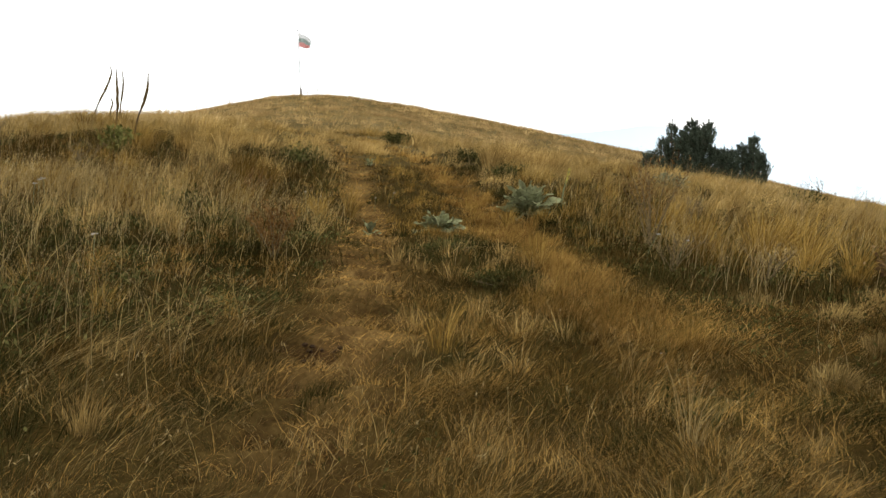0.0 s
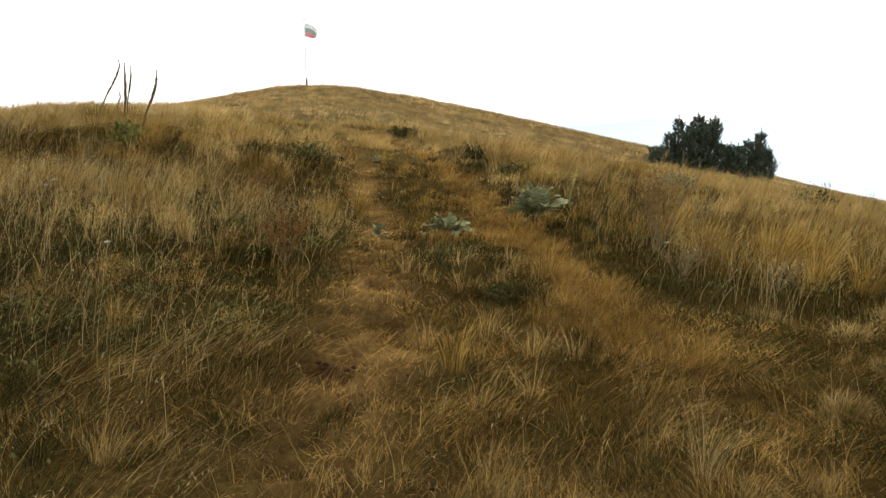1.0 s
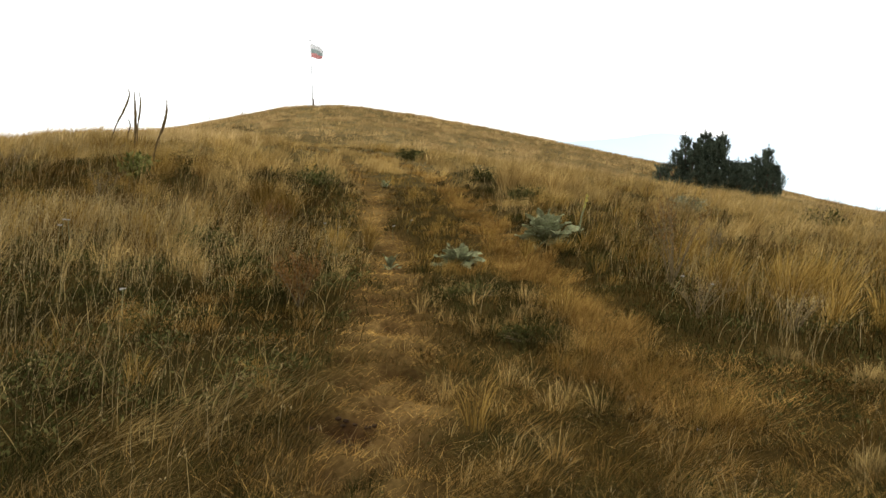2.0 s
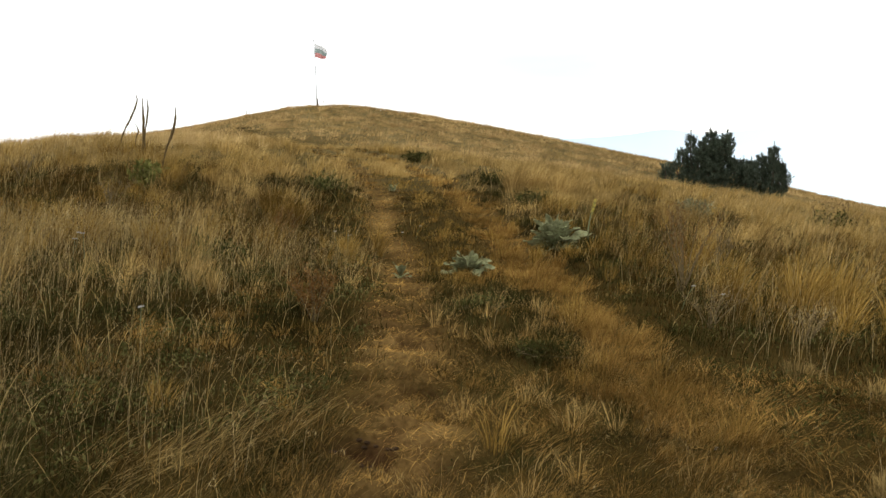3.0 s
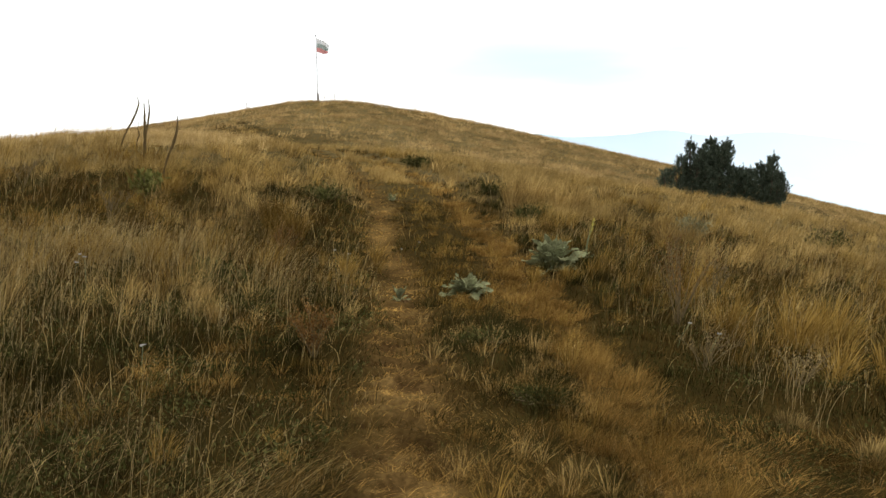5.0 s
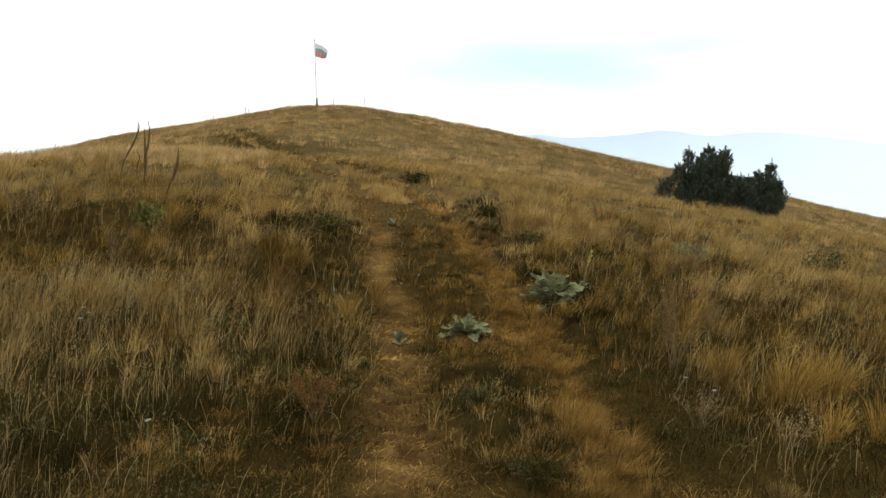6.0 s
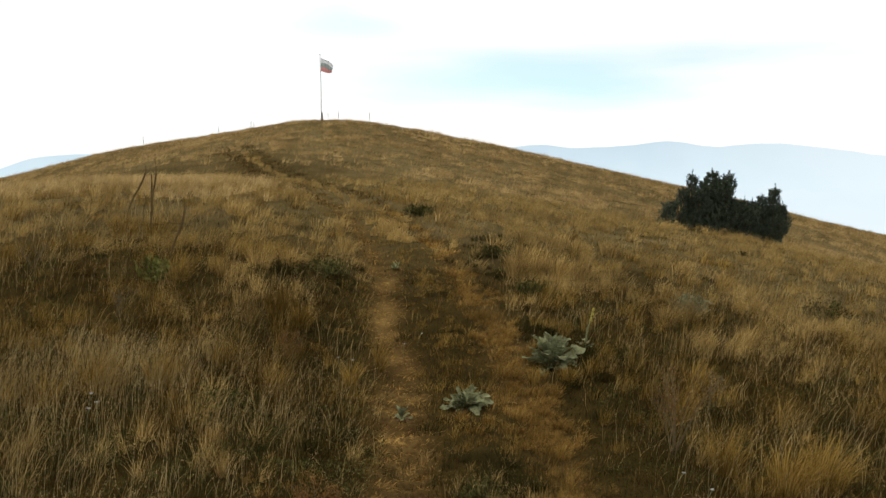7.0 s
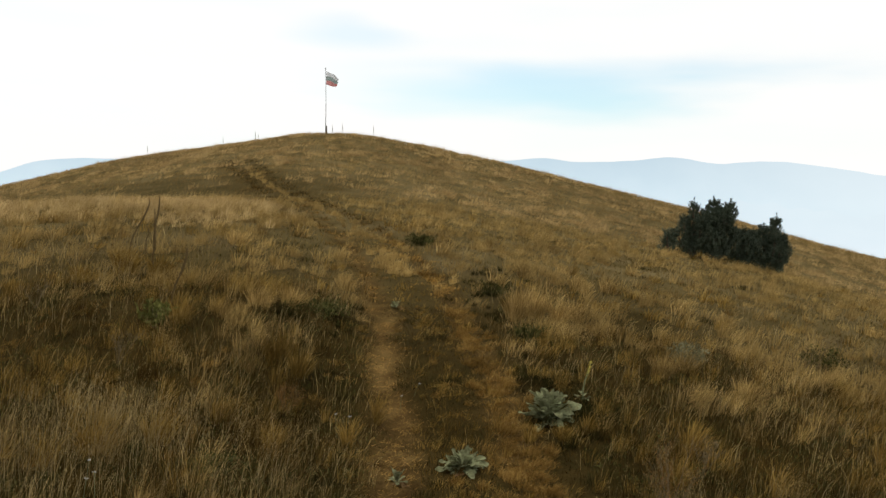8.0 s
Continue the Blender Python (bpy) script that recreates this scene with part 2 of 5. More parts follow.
WAVES = [(_wave.uniform(0, math.tau), _wave.uniform(0, math.tau), _wave.uniform(0.75, 1.35)) for _ in range(24)]


def ripple(x, y, size, k=0):
    """Smooth irregular noise in about -1..1, with features of that size in metres."""
    v = 0
    for j in range(8):
        a, p, s = WAVES[(j + 8 * k) % 24]
        f = math.tau * s / size / (1 if j % 2 else 1.9)
        v = v + np.sin(f * (x * math.cos(a) + y * math.sin(a)) + p + 1.3 * np.sin(f * 0.43 * (y * math.cos(a) - x * math.sin(a)) + 2 * p))
    return v / 4.0


def rut_x(y):
    return curve(np.clip(y, -30, 95), RUT_Y, RUT_X)


def treads(x, y):
    """Footholds worn into the track: each slopes back a little and ends in a short riser, from -0.5 to 0.5."""
    p = y * 2.9 + 0.9 * ripple(x, y, 0.9, 2) + 0.5 * ripple(x, y, 0.33, 1)
    q = p - np.floor(p)
    return np.where(q < 0.8, 0.5 - q / 0.8, (q - 0.8) / 0.2 - 0.5)


def hollow(x, y):
    """1 in the ragged mouth of a small burrow."""
    q = ((x - HOLLOW[0] + 0.25 * (y - HOLLOW[1])) / 0.100) ** 2 + ((y - HOLLOW[1]) / 0.125) ** 2
    return np.exp(-(q * (1 + 0.45 * ripple(x, y, 0.13, 1))) ** 1.5)


def land(x, y):
    """Height of the ground, in metres."""
    x, y = np.asarray(x, float), np.asarray(y, float)
    r = np.hypot(x, y)
    axis = np.interp(y, (-30, 0, 26, 45, 105, 200), (-8.5, -8.5, -10.0, -12.5, -19.0, -22.0))
    steep = np.interp(y, (-60, -10, 0, 6, 12, 20, 34, 60), (0.17, 0.09, 0.088, 0.122, 0.185, 0.195, 0.20, 0.23))
    d = np.minimum(np.abs(x - axis), 600)
    z = curve(np.clip(y, -400, 400), AXIS_Y, AXIS_Z) - steep * (np.sqrt(d * d + 100) - 10)
    z = z + 0.16 * np.exp(-((x + 13) / 8) ** 2 - ((y - 24) / 5) ** 2)
    z = z - 0.75 * np.exp(-((x + 18) / 10) ** 2 - ((y - 40) / 8) ** 2)
    z = z + 0.15 * np.exp(-((x - 4.5) / 2.5) ** 2 - ((y - 15) / 6) ** 2)
    z = z + 0.4 * np.exp(-((x - 36) / 14) ** 2 - ((y - 72) / 18) ** 2)
    z = z - 0.17 * np.exp(-((x - rut_x(y) - 0.3) / 1.5) ** 2) * smooth(5, 9, y) * (1 - smooth(24, 36, y))
    z = z + 0.24 * np.exp(-((x + 5.0) / 1.9) ** 2 - ((y - 12.2) / 1.9) ** 2)
    z = z + 0.32 * np.exp(-((x - 13) / 5) ** 2 - ((y - 39) / 6) ** 2)
    # the shoulders of the summit
    z = z - 0.45 * np.exp(-((x + 29) / 7) ** 2 - ((y - 96) / 14) ** 2) + 0.32 * np.exp(-((x + 44) / 6) ** 2 - ((y - 92) / 14) ** 2)
    z = z - 0.38 * np.exp(-((x - 46) / 12) ** 2 - ((y - 95) / 20) ** 2)
    z = z - 380 * smooth(160, 1900, r)
    # bumps of the turf
    far = np.clip(r / 14, 0.4, 6)
    z = z + 0.035 * ripple(x, y, 2.3) * np.minimum(far, 3) + 0.02 * ripple(x, y, 0.8, 1) * (r < 60) + 0.008 * ripple(x, y, 0.31, 2) * (r < 25)
    # the two worn wheel tracks
    if np.any(np.abs(y) < 95):
        near = 1 - smooth(60, 95, np.abs(y))
        for off in (0.0, gauge(y)):
            w = (x - rut_x(y) - off - 0.06 * ripple(x * 0, y, 2.2, 1)) / 0.24
            z = z - 0.05 * np.exp(-w * w) * near + 0.075 * np.exp(-w ** 4) * treads(x, y) * smooth(11, 8, y)
    z = z + 0.022 * ripple(x, y, 0.5, 1) * smooth(6.5, 4.5, y) * smooth(-0.9, -0.3, x) * (r < 12)
    z = z - 0.075 * hollow(x, y)
    return z


def trodden(x, y):
    """1 where wheels and feet have worn the turf."""
    w = (x - rut_x(y) - 0.08 * ripple(x, y, 1.7, 1)) / 0.27
    w2 = (x - rut_x(y) - gauge(y) - 0.10 * ripple(x, y, 1.7, 2)) / 0.22
    v = np.exp(-w * w) + (0.40 + 0.3 * smooth(6, 9, y)) * np.exp(-w2 * w2)
    apron = np.exp(-((x - 0.1) / 1.5) ** 2 - ((y - 1.2) / 1.5) ** 2) * 0.10
    return np.clip(np.maximum(v * (1 - 0.5 * smooth(2.7, 1.9, y)) * (1 - 0.12 * smooth(13, 20, y) - 0.25 * smooth(20, 45, y)), apron) * (0.88 + 0.35 * ripple(x, y, 0.55, 1)), 0, 1)


def wheel(x, y):
    """1 in either wheel track where it climbs the upper slope, overgrown but still sunk."""
    wide = 0.30 + 0.25 * smooth(18, 50, y)
    a = (x - rut_x(y) + 0.1) / wide
    b = (x - rut_x(y) - gauge(y) - 0.1) / wide
    return np.maximum(np.exp(-a ** 4), np.exp(-b ** 4)) * smooth(14, 21, y) * (1 - smooth(55, 80, y)) * (0.8 + 0.3 * ripple(x, y, 2.5, 1))


def grid_lines(lo, hi, step, edge, grow):
    a = list(np.arange(lo, hi, step))
    s = step
    while a[-1] < edge:
        s = min(s * grow, 260)
        a.append(a[-1] + s)
    s = step
    while a[0] > -edge:
        s = min(s * grow, 260)
        a.insert(0, a[0] - s)
    return np.array(a)


def mesh_from(name, verts, faces, corners, mat, smooth_shade=True):
    """A mesh from arrays whose faces all have that many corners."""
    me = bpy.data.meshes.new(name)
    nv, nf = len(verts), len(faces)
    me.vertices.add(nv)
    me.vertices.foreach_set("co", np.ascontiguousarray(verts, dtype=np.float32).ravel())
    me.loops.add(nf * corners)
    me.loops.foreach_set("vertex_index", np.ascontiguousarray(faces, dtype=np.int32).ravel())
    me.polygons.add(nf)
    me.polygons.foreach_set("loop_start", np.arange(0, nf * corners, corners, dtype=np.int32))
    if smooth_shade:
        me.polygons.foreach_set("use_smooth", np.ones(nf, dtype=bool))
    me.update(calc_edges=True)
    me.materials.append(mat)
    return me


def left_track(x, y):
    """1 in the well-worn left wheel track."""
    return np.exp(-((x - rut_x(y)) / 0.26) ** 4) * (1 - 0.6 * smooth(11, 18, y))


def make_ground():
    xs = grid_lines(-3.2, 3.6, 0.07, 4700, 1.13)
    ys = grid_lines(1.0, 10.0, 0.045, 4700, 1.09)
    gx, gy = np.meshgrid(xs, ys)
    gz = land(gx, gy)
    v = np.stack([gx, gy, gz], -1).reshape(-1, 3)
    nx, ny = len(xs), len(ys)
    i = (np.arange(ny - 1)[:, None] * nx + np.arange(nx - 1)[None, :]).ravel()
    f = np.stack([i, i + 1, i + nx + 1, i + nx], -1)
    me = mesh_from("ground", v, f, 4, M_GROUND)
    tr = me.attributes.new("trodden", "FLOAT", "POINT")
    tr.data.foreach_set("value", (trodden(v[:, 0], v[:, 1]) * (1 - 0.45 * smooth(18, 34, v[:, 1]))).astype(np.float32))
    lt = me.attributes.new("far_pale", "FLOAT", "POINT")
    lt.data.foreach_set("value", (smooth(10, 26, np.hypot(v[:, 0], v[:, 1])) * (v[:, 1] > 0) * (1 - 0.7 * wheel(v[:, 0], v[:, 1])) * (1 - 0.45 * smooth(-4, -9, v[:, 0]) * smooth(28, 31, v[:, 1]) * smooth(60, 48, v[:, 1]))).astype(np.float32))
    dg = me.attributes.new("dug_and_riser_shade", "FLOAT", "POINT")
    # shade below each tread, painted as a dark tone on its riser
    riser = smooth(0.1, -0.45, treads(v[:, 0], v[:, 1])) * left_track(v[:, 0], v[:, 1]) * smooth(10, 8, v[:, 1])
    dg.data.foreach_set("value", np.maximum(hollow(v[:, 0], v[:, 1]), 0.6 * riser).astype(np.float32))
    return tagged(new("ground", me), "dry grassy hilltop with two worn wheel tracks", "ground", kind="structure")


make_ground()


def make_ridge(name, radius, base, top, rough, seed, mat, label, profile=None):
    """A ring of far hills, standing in the valley. profile: bearings in degrees and heights of the known stretch."""
    n = 1440
    a = np.linspace(-math.pi, math.pi, n, endpoint=False)
    rs = np.random.RandomState(seed)
    h = np.zeros(n)
    for k in range(4, 260):
        h += rs.normal() / k ** 0.85 * np.sin(k * a + rs.uniform(0, math.tau))
    h = top + rough * h
    if profile:
        known = smooth(-55, -38, np.degrees(a)) * smooth(50, 36, np.degrees(a))
        h = h * (1 - known) + known * (curve(np.degrees(a), *profile) + 0.12 * (h - top))
    rows = []
    for q in (0.0, 0.35, 0.7, 1.0):
        rr = radius + 500 * q
        rows.append(np.stack([rr * np.sin(a), rr * np.cos(a), base + (h - base) * q ** 0.9], -1))
    v = np.concatenate(rows)
    i = np.arange(n)
    j = (i + 1) % n
    f = np.concatenate([np.stack([k * n + i, k * n + j, (k + 1) * n + j, (k + 1) * n + i], -1) for k in range(3)])
    return tagged(new(name, mesh_from(name, v, f, 4, mat)), label, "mountains", kind="structure")


RANGE = ((-60, -34, -31.4, -29.4, -28.1, -24, -15, 3.0, 5.4, 7.5, 11, 14.6, 16.8, 20.5, 23.9, 27.8, 34, 60),
         (40, -20, 10, 68, 85, 95, 120, 146, 162, 146, 152, 178, 150, 159, 140, 95, 60, 60))
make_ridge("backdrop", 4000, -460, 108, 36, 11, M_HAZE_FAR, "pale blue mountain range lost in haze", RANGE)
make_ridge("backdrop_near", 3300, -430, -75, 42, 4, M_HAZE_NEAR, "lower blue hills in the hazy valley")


# ---- grass ----
def blades(name, x, y, height, width, lean, bend, heading, segs, mat, label, category="grass", group="", lift=0.0, twist=None, curl=None):
    """One sheet of tapered, bending blades, each rooted at its x, y. lean: how far the tip goes over, in blade lengths."""
    n = len(x)
    rs = np.random.RandomState(len(name) + n)
    width = width * np.clip(np.hypot(x, y) / 3.0, 0.4, 1)
    z = land(x, y) - 0.008 + lift
    side = heading + math.pi / 2 + rs.normal(0, 0.8, n) if twist is None else twist
    wx, wy = np.cos(side) * width / 2, np.sin(side) * width / 2
    hx, hy = np.cos(heading), np.sin(heading)
    verts = np.zeros((n, 2 * segs + 1, 3), np.float32)
    curl = rs.normal(0, 0.22, n) if curl is None else curl
    rise = np.sqrt(np.clip(1 - (0.9 * lean) ** 2, 0.03, 1))
    for k in range(segs + 1):
        q = k / segs
        out = height * lean * q ** bend
        sway = height * curl * q * q
        up = height * rise * (q + np.clip(lean - 0.35, 0, 1) * 0.9 * q * (1 - q))
        cx, cy, cz = x + hx * out - hy * sway, y + hy * out + hx * sway, z + up
        w = 1.0 - 0.5 * q * q
        if k < segs:
            verts[:, 2 * k] = np.stack([cx - wx * w, cy - wy * w, cz], -1)
            verts[:, 2 * k + 1] = np.stack([cx + wx * w, cy + wy * w, cz], -1)
        else:
            verts[:, 2 * segs] = np.stack([cx, cy, cz], -1)
    nv = 2 * segs + 1
    tris = []
    for k in range(segs - 1):
        a = 2 * k
        tris += [(a, a + 1, a + 3), (a, a + 3, a + 2)]
    tris.append((2 * segs - 2, 2 * segs - 1, 2 * segs))
    faces = (np.arange(n)[:, None, None] * nv + np.array(tris)[None]).reshape(-1, 3)
    ob = new(name, mesh_from(name, verts.reshape(-1, 3), faces, 3, mat))
    return tagged(ob, label, category, group, kind="stuff")


def scatter(seed, r0, r1, per_m2, wedge=36.0, outside=0.05):
    """Points on the ground between two distances, thick towards the hill and thin behind."""
    rs = np.random.RandomState(seed)
    n = int(math.pi * (r1 * r1 - r0 * r0) * per_m2)
    r = np.sqrt(rs.uniform(r0 * r0, r1 * r1, n))
    a = rs.uniform(-math.pi, math.pi, n)
    off = np.abs(a + 0.02) - radians(wedge)
    keep = rs.uniform(0, 1, n) < np.where(off < 0, 1.0, outside)
    r, a = r[keep], a[keep]
    return r * np.sin(a), r * np.cos(a), rs


def bushy(x, y, size, k, lo, hi):
    return smooth(lo, hi, ripple(x, y, size, k))


def pick(x, y, keep, rs):
    ok = rs.uniform(0, 1, len(x)) < keep
    return x[ok], y[ok]


def tufts(name, cx, cy, radius, height, count, width, wind, segs, mat, label, seed, droop=0.0, swing=0.4):
    """Bunches of blades that spread from their middle and lean with the wind."""
    rs = np.random.RandomState(seed)
    count = np.maximum(count.astype(int), 3)
    i = np.repeat(np.arange(len(cx)), count)
    n = len(i)
    a, q = rs.uniform(0, math.tau, n), np.sqrt(rs.uniform(0, 1, n))
    ox, oy = np.cos(a) * q, np.sin(a) * q
    own = rs.normal(0.0, swing, len(cx))[i]
    dx, dy = 0.75 * ox + wind * np.cos(own), 0.75 * oy + wind * np.sin(own)
    heading = np.arctan2(dy, dx) + rs.normal(0, 0.35, n)
    lean = np.clip(np.hypot(dx, dy) * rs.uniform(0.35, 0.95, n) + droop * rs.uniform(0, 1, n), 0.03, 0.97)
    h = height[i] * (1 - 0.25 * q) * rs.uniform(0.55, 1.1, n)
    return blades(name, cx[i] + ox * radius[i] * 0.55, cy[i] + oy * radius[i] * 0.55, h, width * rs.uniform(0.7, 1.35, n), lean,
                  rs.uniform(1.3, 2.3, n), heading, segs, mat, label)


BANDS = [  # nearest, farthest, share of the blades to the square metre, blade width, segments
    (0.4, 3.9, 1.9, 0.0020, 3),
    (3.9, 6.6, 1.0, 0.0030, 3),
    (6.6, 15.0, 0.36, 0.0054, 2),
    (15.0, 44.0, 0.050, 0.015, 2),
]


def beside(x, y):
    """Metres from the middle of the track; minus to its left."""
    return x - rut_x(y) - gauge(y) / 2


def clear_of_marks(x, y):
    q = ((x - HOLLOW[0] + 0.25 * (y - HOLLOW[1])) / 0.125) ** 2 + ((y - HOLLOW[1]) / 0.16) ** 2
    return 1 - np.exp(-q ** 2)


def tallness(x, y):
    """Grass is low by the track and on the trodden verge in front, and full height on the banks."""
    d = beside(x, y)
    left = smooth(-0.75, -2.0, d) * 0.72 + 0.28
    right = smooth(0.8, 2.3, d) * 0.75 + 0.25
    t = np.where(d < 0, left, right)
    t = t * (1 - 0.62 * np.exp(-((x - 1.9) / 1.1) ** 2 - ((y - 3.1) / 1.5) ** 2))
    t = t * (1 - 0.35 * np.exp(-((x + 1.9) / 1.3) ** 2 - ((y - 3.4) / 1.6) ** 2))
    return t * (0.8 + 0.25 * ripple(x, y, 3.1, 2))


def front(x, y):
    """1 on the low, matted ground in front, from the foot of the left bank to the right."""
    return smooth(4.3, 3.0, y) * smooth(-1.35, -0.7, x)


def corridor(x, y):
    """1 on the whole width of the track, wheel tracks and the strip between."""
    return np.exp(-(beside(x, y) / (0.5 * gauge(y) + 0.42)) ** 6) * (1 - 0.7 * smooth(24, 44, y))


def make_grass():
    for b, (r0, r1, thick, w, segs) in enumerate(BANDS):
        wide = (0.85, 1.0, 1.15, 1.7)[b]
        per = (1.25, 1.0, 0.75, 0.36)[b]
        many = (1.25, 1.0, 0.5, 0.115)[b]
        # low dull green and grey-brown undergrowth, darkened to carry shade between taller blades
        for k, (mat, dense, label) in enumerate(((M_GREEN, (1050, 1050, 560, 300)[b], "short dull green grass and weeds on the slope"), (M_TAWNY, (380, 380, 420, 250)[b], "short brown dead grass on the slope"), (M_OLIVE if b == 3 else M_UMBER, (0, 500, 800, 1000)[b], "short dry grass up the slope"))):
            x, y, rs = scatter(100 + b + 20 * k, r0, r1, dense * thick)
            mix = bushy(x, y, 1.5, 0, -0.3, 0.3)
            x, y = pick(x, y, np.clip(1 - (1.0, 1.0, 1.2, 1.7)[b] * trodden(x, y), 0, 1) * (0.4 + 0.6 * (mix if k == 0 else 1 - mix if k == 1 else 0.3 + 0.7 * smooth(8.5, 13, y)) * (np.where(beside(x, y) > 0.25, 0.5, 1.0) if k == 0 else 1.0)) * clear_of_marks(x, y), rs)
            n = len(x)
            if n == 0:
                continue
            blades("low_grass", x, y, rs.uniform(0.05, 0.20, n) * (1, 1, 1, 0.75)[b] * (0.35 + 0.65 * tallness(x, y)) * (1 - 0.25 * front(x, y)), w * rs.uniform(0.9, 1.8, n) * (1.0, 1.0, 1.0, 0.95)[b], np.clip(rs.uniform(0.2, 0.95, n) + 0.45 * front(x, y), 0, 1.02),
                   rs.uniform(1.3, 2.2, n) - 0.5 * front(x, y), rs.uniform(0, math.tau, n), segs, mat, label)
        # dark green bunches, most of them low on the slope
        x, y, rs = scatter(150 + b, r0, r1, 20 * many)
        keep = (0.25 + 0.75 * bushy(x, y, 2.1, 0, -0.3, 0.35)) * (0.3 + 0.7 * smooth(8.5, 5, y)) * np.where(beside(x, y) > -0.55, 0.30, 1.0) * (1 - 0.55 * smooth(0.8, 1.6, x) * smooth(4.2, 5.2, y)) * (1, 1, 0.8, 0.35)[b] * np.clip(1 - 1.4 * trodden(x, y), 0, 1) * clear_of_marks(x, y)
        x, y = pick(x, y, keep, rs)
        n = len(x)
        t = tallness(x, y) * (1 - 0.5 * front(x, y))
        tufts("green_bunches", x, y, rs.uniform(0.10, 0.22, n) * wide, rs.uniform(0.15, 0.30, n) * (0.3 + 0.7 * t), rs.uniform(60, 120, n) * per, w * 0.9, 0.25, segs,
              M_GREEN, "grey-green bunches of grass", 151 + b, droop=0.35)
        # dry bunches in three shades, leaning with the wind, thicker up the slope
        for c, (mat, share, size, drift_k, label) in enumerate(() if b == 3 else ((M_STRAW, 22, 2.6, 1, "golden dry grass in bunches"), (M_BUFF, 30, 3.3, 2, "pale buff dry grass in bunches"), (M_TAWNY, 14, 2.2, 0, "brown dry grass in bunches"))):
            x, y, rs = scatter(200 + 10 * c + b, r0, r1, share * (1.2, 1.25, 1.4, 2.0)[b] * many)
            d = beside(x, y)
            drift = bushy(x, y, size * 0.8, drift_k, -0.05, 0.3) * (0.5 + 0.5 * bushy(x, y, size * 3, drift_k, -0.4, 0.3))
            verge = np.exp(-((x - 1.75) / 0.9) ** 2 - ((y - 4.4) / 2.0) ** 2) + 0.95 * np.exp(-((x + 1.9) / 1.3) ** 4 - ((y - 3.4) / 2.3) ** 4)
            keep = (0.04 + 0.96 * drift) * np.clip(1 - 1.5 * trodden(x, y), 0, 1) * ((0.30 if c == 2 else 0.18) + 0.82 * np.maximum(smooth(0.6, 1.35, np.abs(d)), 0.8 * smooth(14, 19, y))) * (1 - 0.85 * np.clip(verge, 0, 1))
            # a pale crest on the bank, and brown grass in the dip behind it
            crest = np.exp(-((y - 24.5) / 3.5) ** 2) * smooth(-2.5, -5.5, x)
            dip = smooth(-4, -9, x) * smooth(28, 32, y)
            keep = np.clip(keep + crest * (0.5, 1.0, 0.0)[c], 0, 1) * (1 - dip * (0.75, 0.8, 0.0)[c])
            # paler mix upslope puts the veil of glare below the sky into the colour
            up = smooth(6.0, 12, y)
            keep = keep * ((0.60 + 0.40 * up), (0.10 + 0.90 * smooth(9, 15, y) + 0.20 * smooth(4.8, 6.0, y) * smooth(9.5, 8.5, y) * (x < -1.2)), (1.0 - 0.55 * up))[c] * (1 - 0.95 * left_track(x, y)) * (1 - 0.9 * front(x, y)) * (1 - 0.97 * wheel(x, y)) * (1 - 0.85 * corridor(x + 0.1, y) * smooth(7, 10, y)) * (1 - 0.5 * smooth(1.0, 1.6, x) * smooth(10, 8, y))
            x, y = pick(x, y, keep * clear_of_marks(x, y), rs)
            n = len(x)
            t = tallness(x, y)
            tufts("straw_bunches", x, y, rs.uniform(0.06, 0.17, n) * wide * (1, 1.1, 1.5, 2.0)[b], rs.uniform(0.24, 0.64, n) * t * (1, 1.1, 1.0, 0.75)[b] * (1 + 0.22 * smooth(5.5, 7, y) * smooth(12, 9.5, y)), rs.uniform(40, 110, n) * per * (1, 0.95, 1.05, 0.7)[b], w * (0.75, 0.65, 0.55, 0.7)[b], (0.45, 0.6, 0.65, 0.6)[b], segs,
                  mat, label, 201 + 10 * c + b, swing=(0.9, 0.8, 0.5, 0.5)[b])
        # fine rust-brown grass on the track's ridge and in patches on the bank
        x, y, rs = scatter(300 + b, r0, r1, 44 * many)
        d = beside(x, y)
        strip = np.exp(-((d - gauge(y) / 2 + 0.06) / 0.30) ** 2) * (1 - 0.6 * smooth(13, 22, y))
        mid = 0.5 * np.exp(-(d / 0.75) ** 2) * (0.25 + 0.75 * bushy(x, y, 1.2, 2, -0.3, 0.3))
        bank = 0.40 * bushy(x, y, 1.9, 2, 0.0, 0.4) * (d < -0.6) + 0.15 * bushy(x, y, 1.9, 2, 0.1, 0.5)
        apron = 0.45 * np.exp(-((x - 0.6) / 1.3) ** 2 - ((y - 2.2) / 1.0) ** 2) * bushy(x, y, 0.8, 1, -0.2, 0.3)
        keep = (1 - 0.9 * front(x, y)) * (1 - 0.9 * wheel(x, y)) * np.maximum(strip, 0.62 * np.maximum(mid, np.maximum(bank, apron))) * np.clip(1.15 - 0.6 * trodden(x, y), 0, 1) * (1 - 0.95 * left_track(x, y))
        x, y = pick(x, y, np.clip(keep, 0, 1) * clear_of_marks(x, y), rs)
        n = len(x)
        t = tallness(x, y)
        tufts("rust_bunches", x, y, rs.uniform(0.08, 0.18, n) * wide, rs.uniform(0.09, 0.22, n) * (0.45 + 0.55 * t), rs.uniform(50, 110, n) * per, w * 0.6, 0.5, segs,
              M_RUST, "fine rust-brown dry grass beside the wheel tracks", 301 + b, droop=0.35, swing=0.9)
        x, y, rs = scatter(330 + b, r0, min(r1, 24), 60 * (1.0, 1.0, 0.8, 0.25)[b])
        d = beside(x, y)
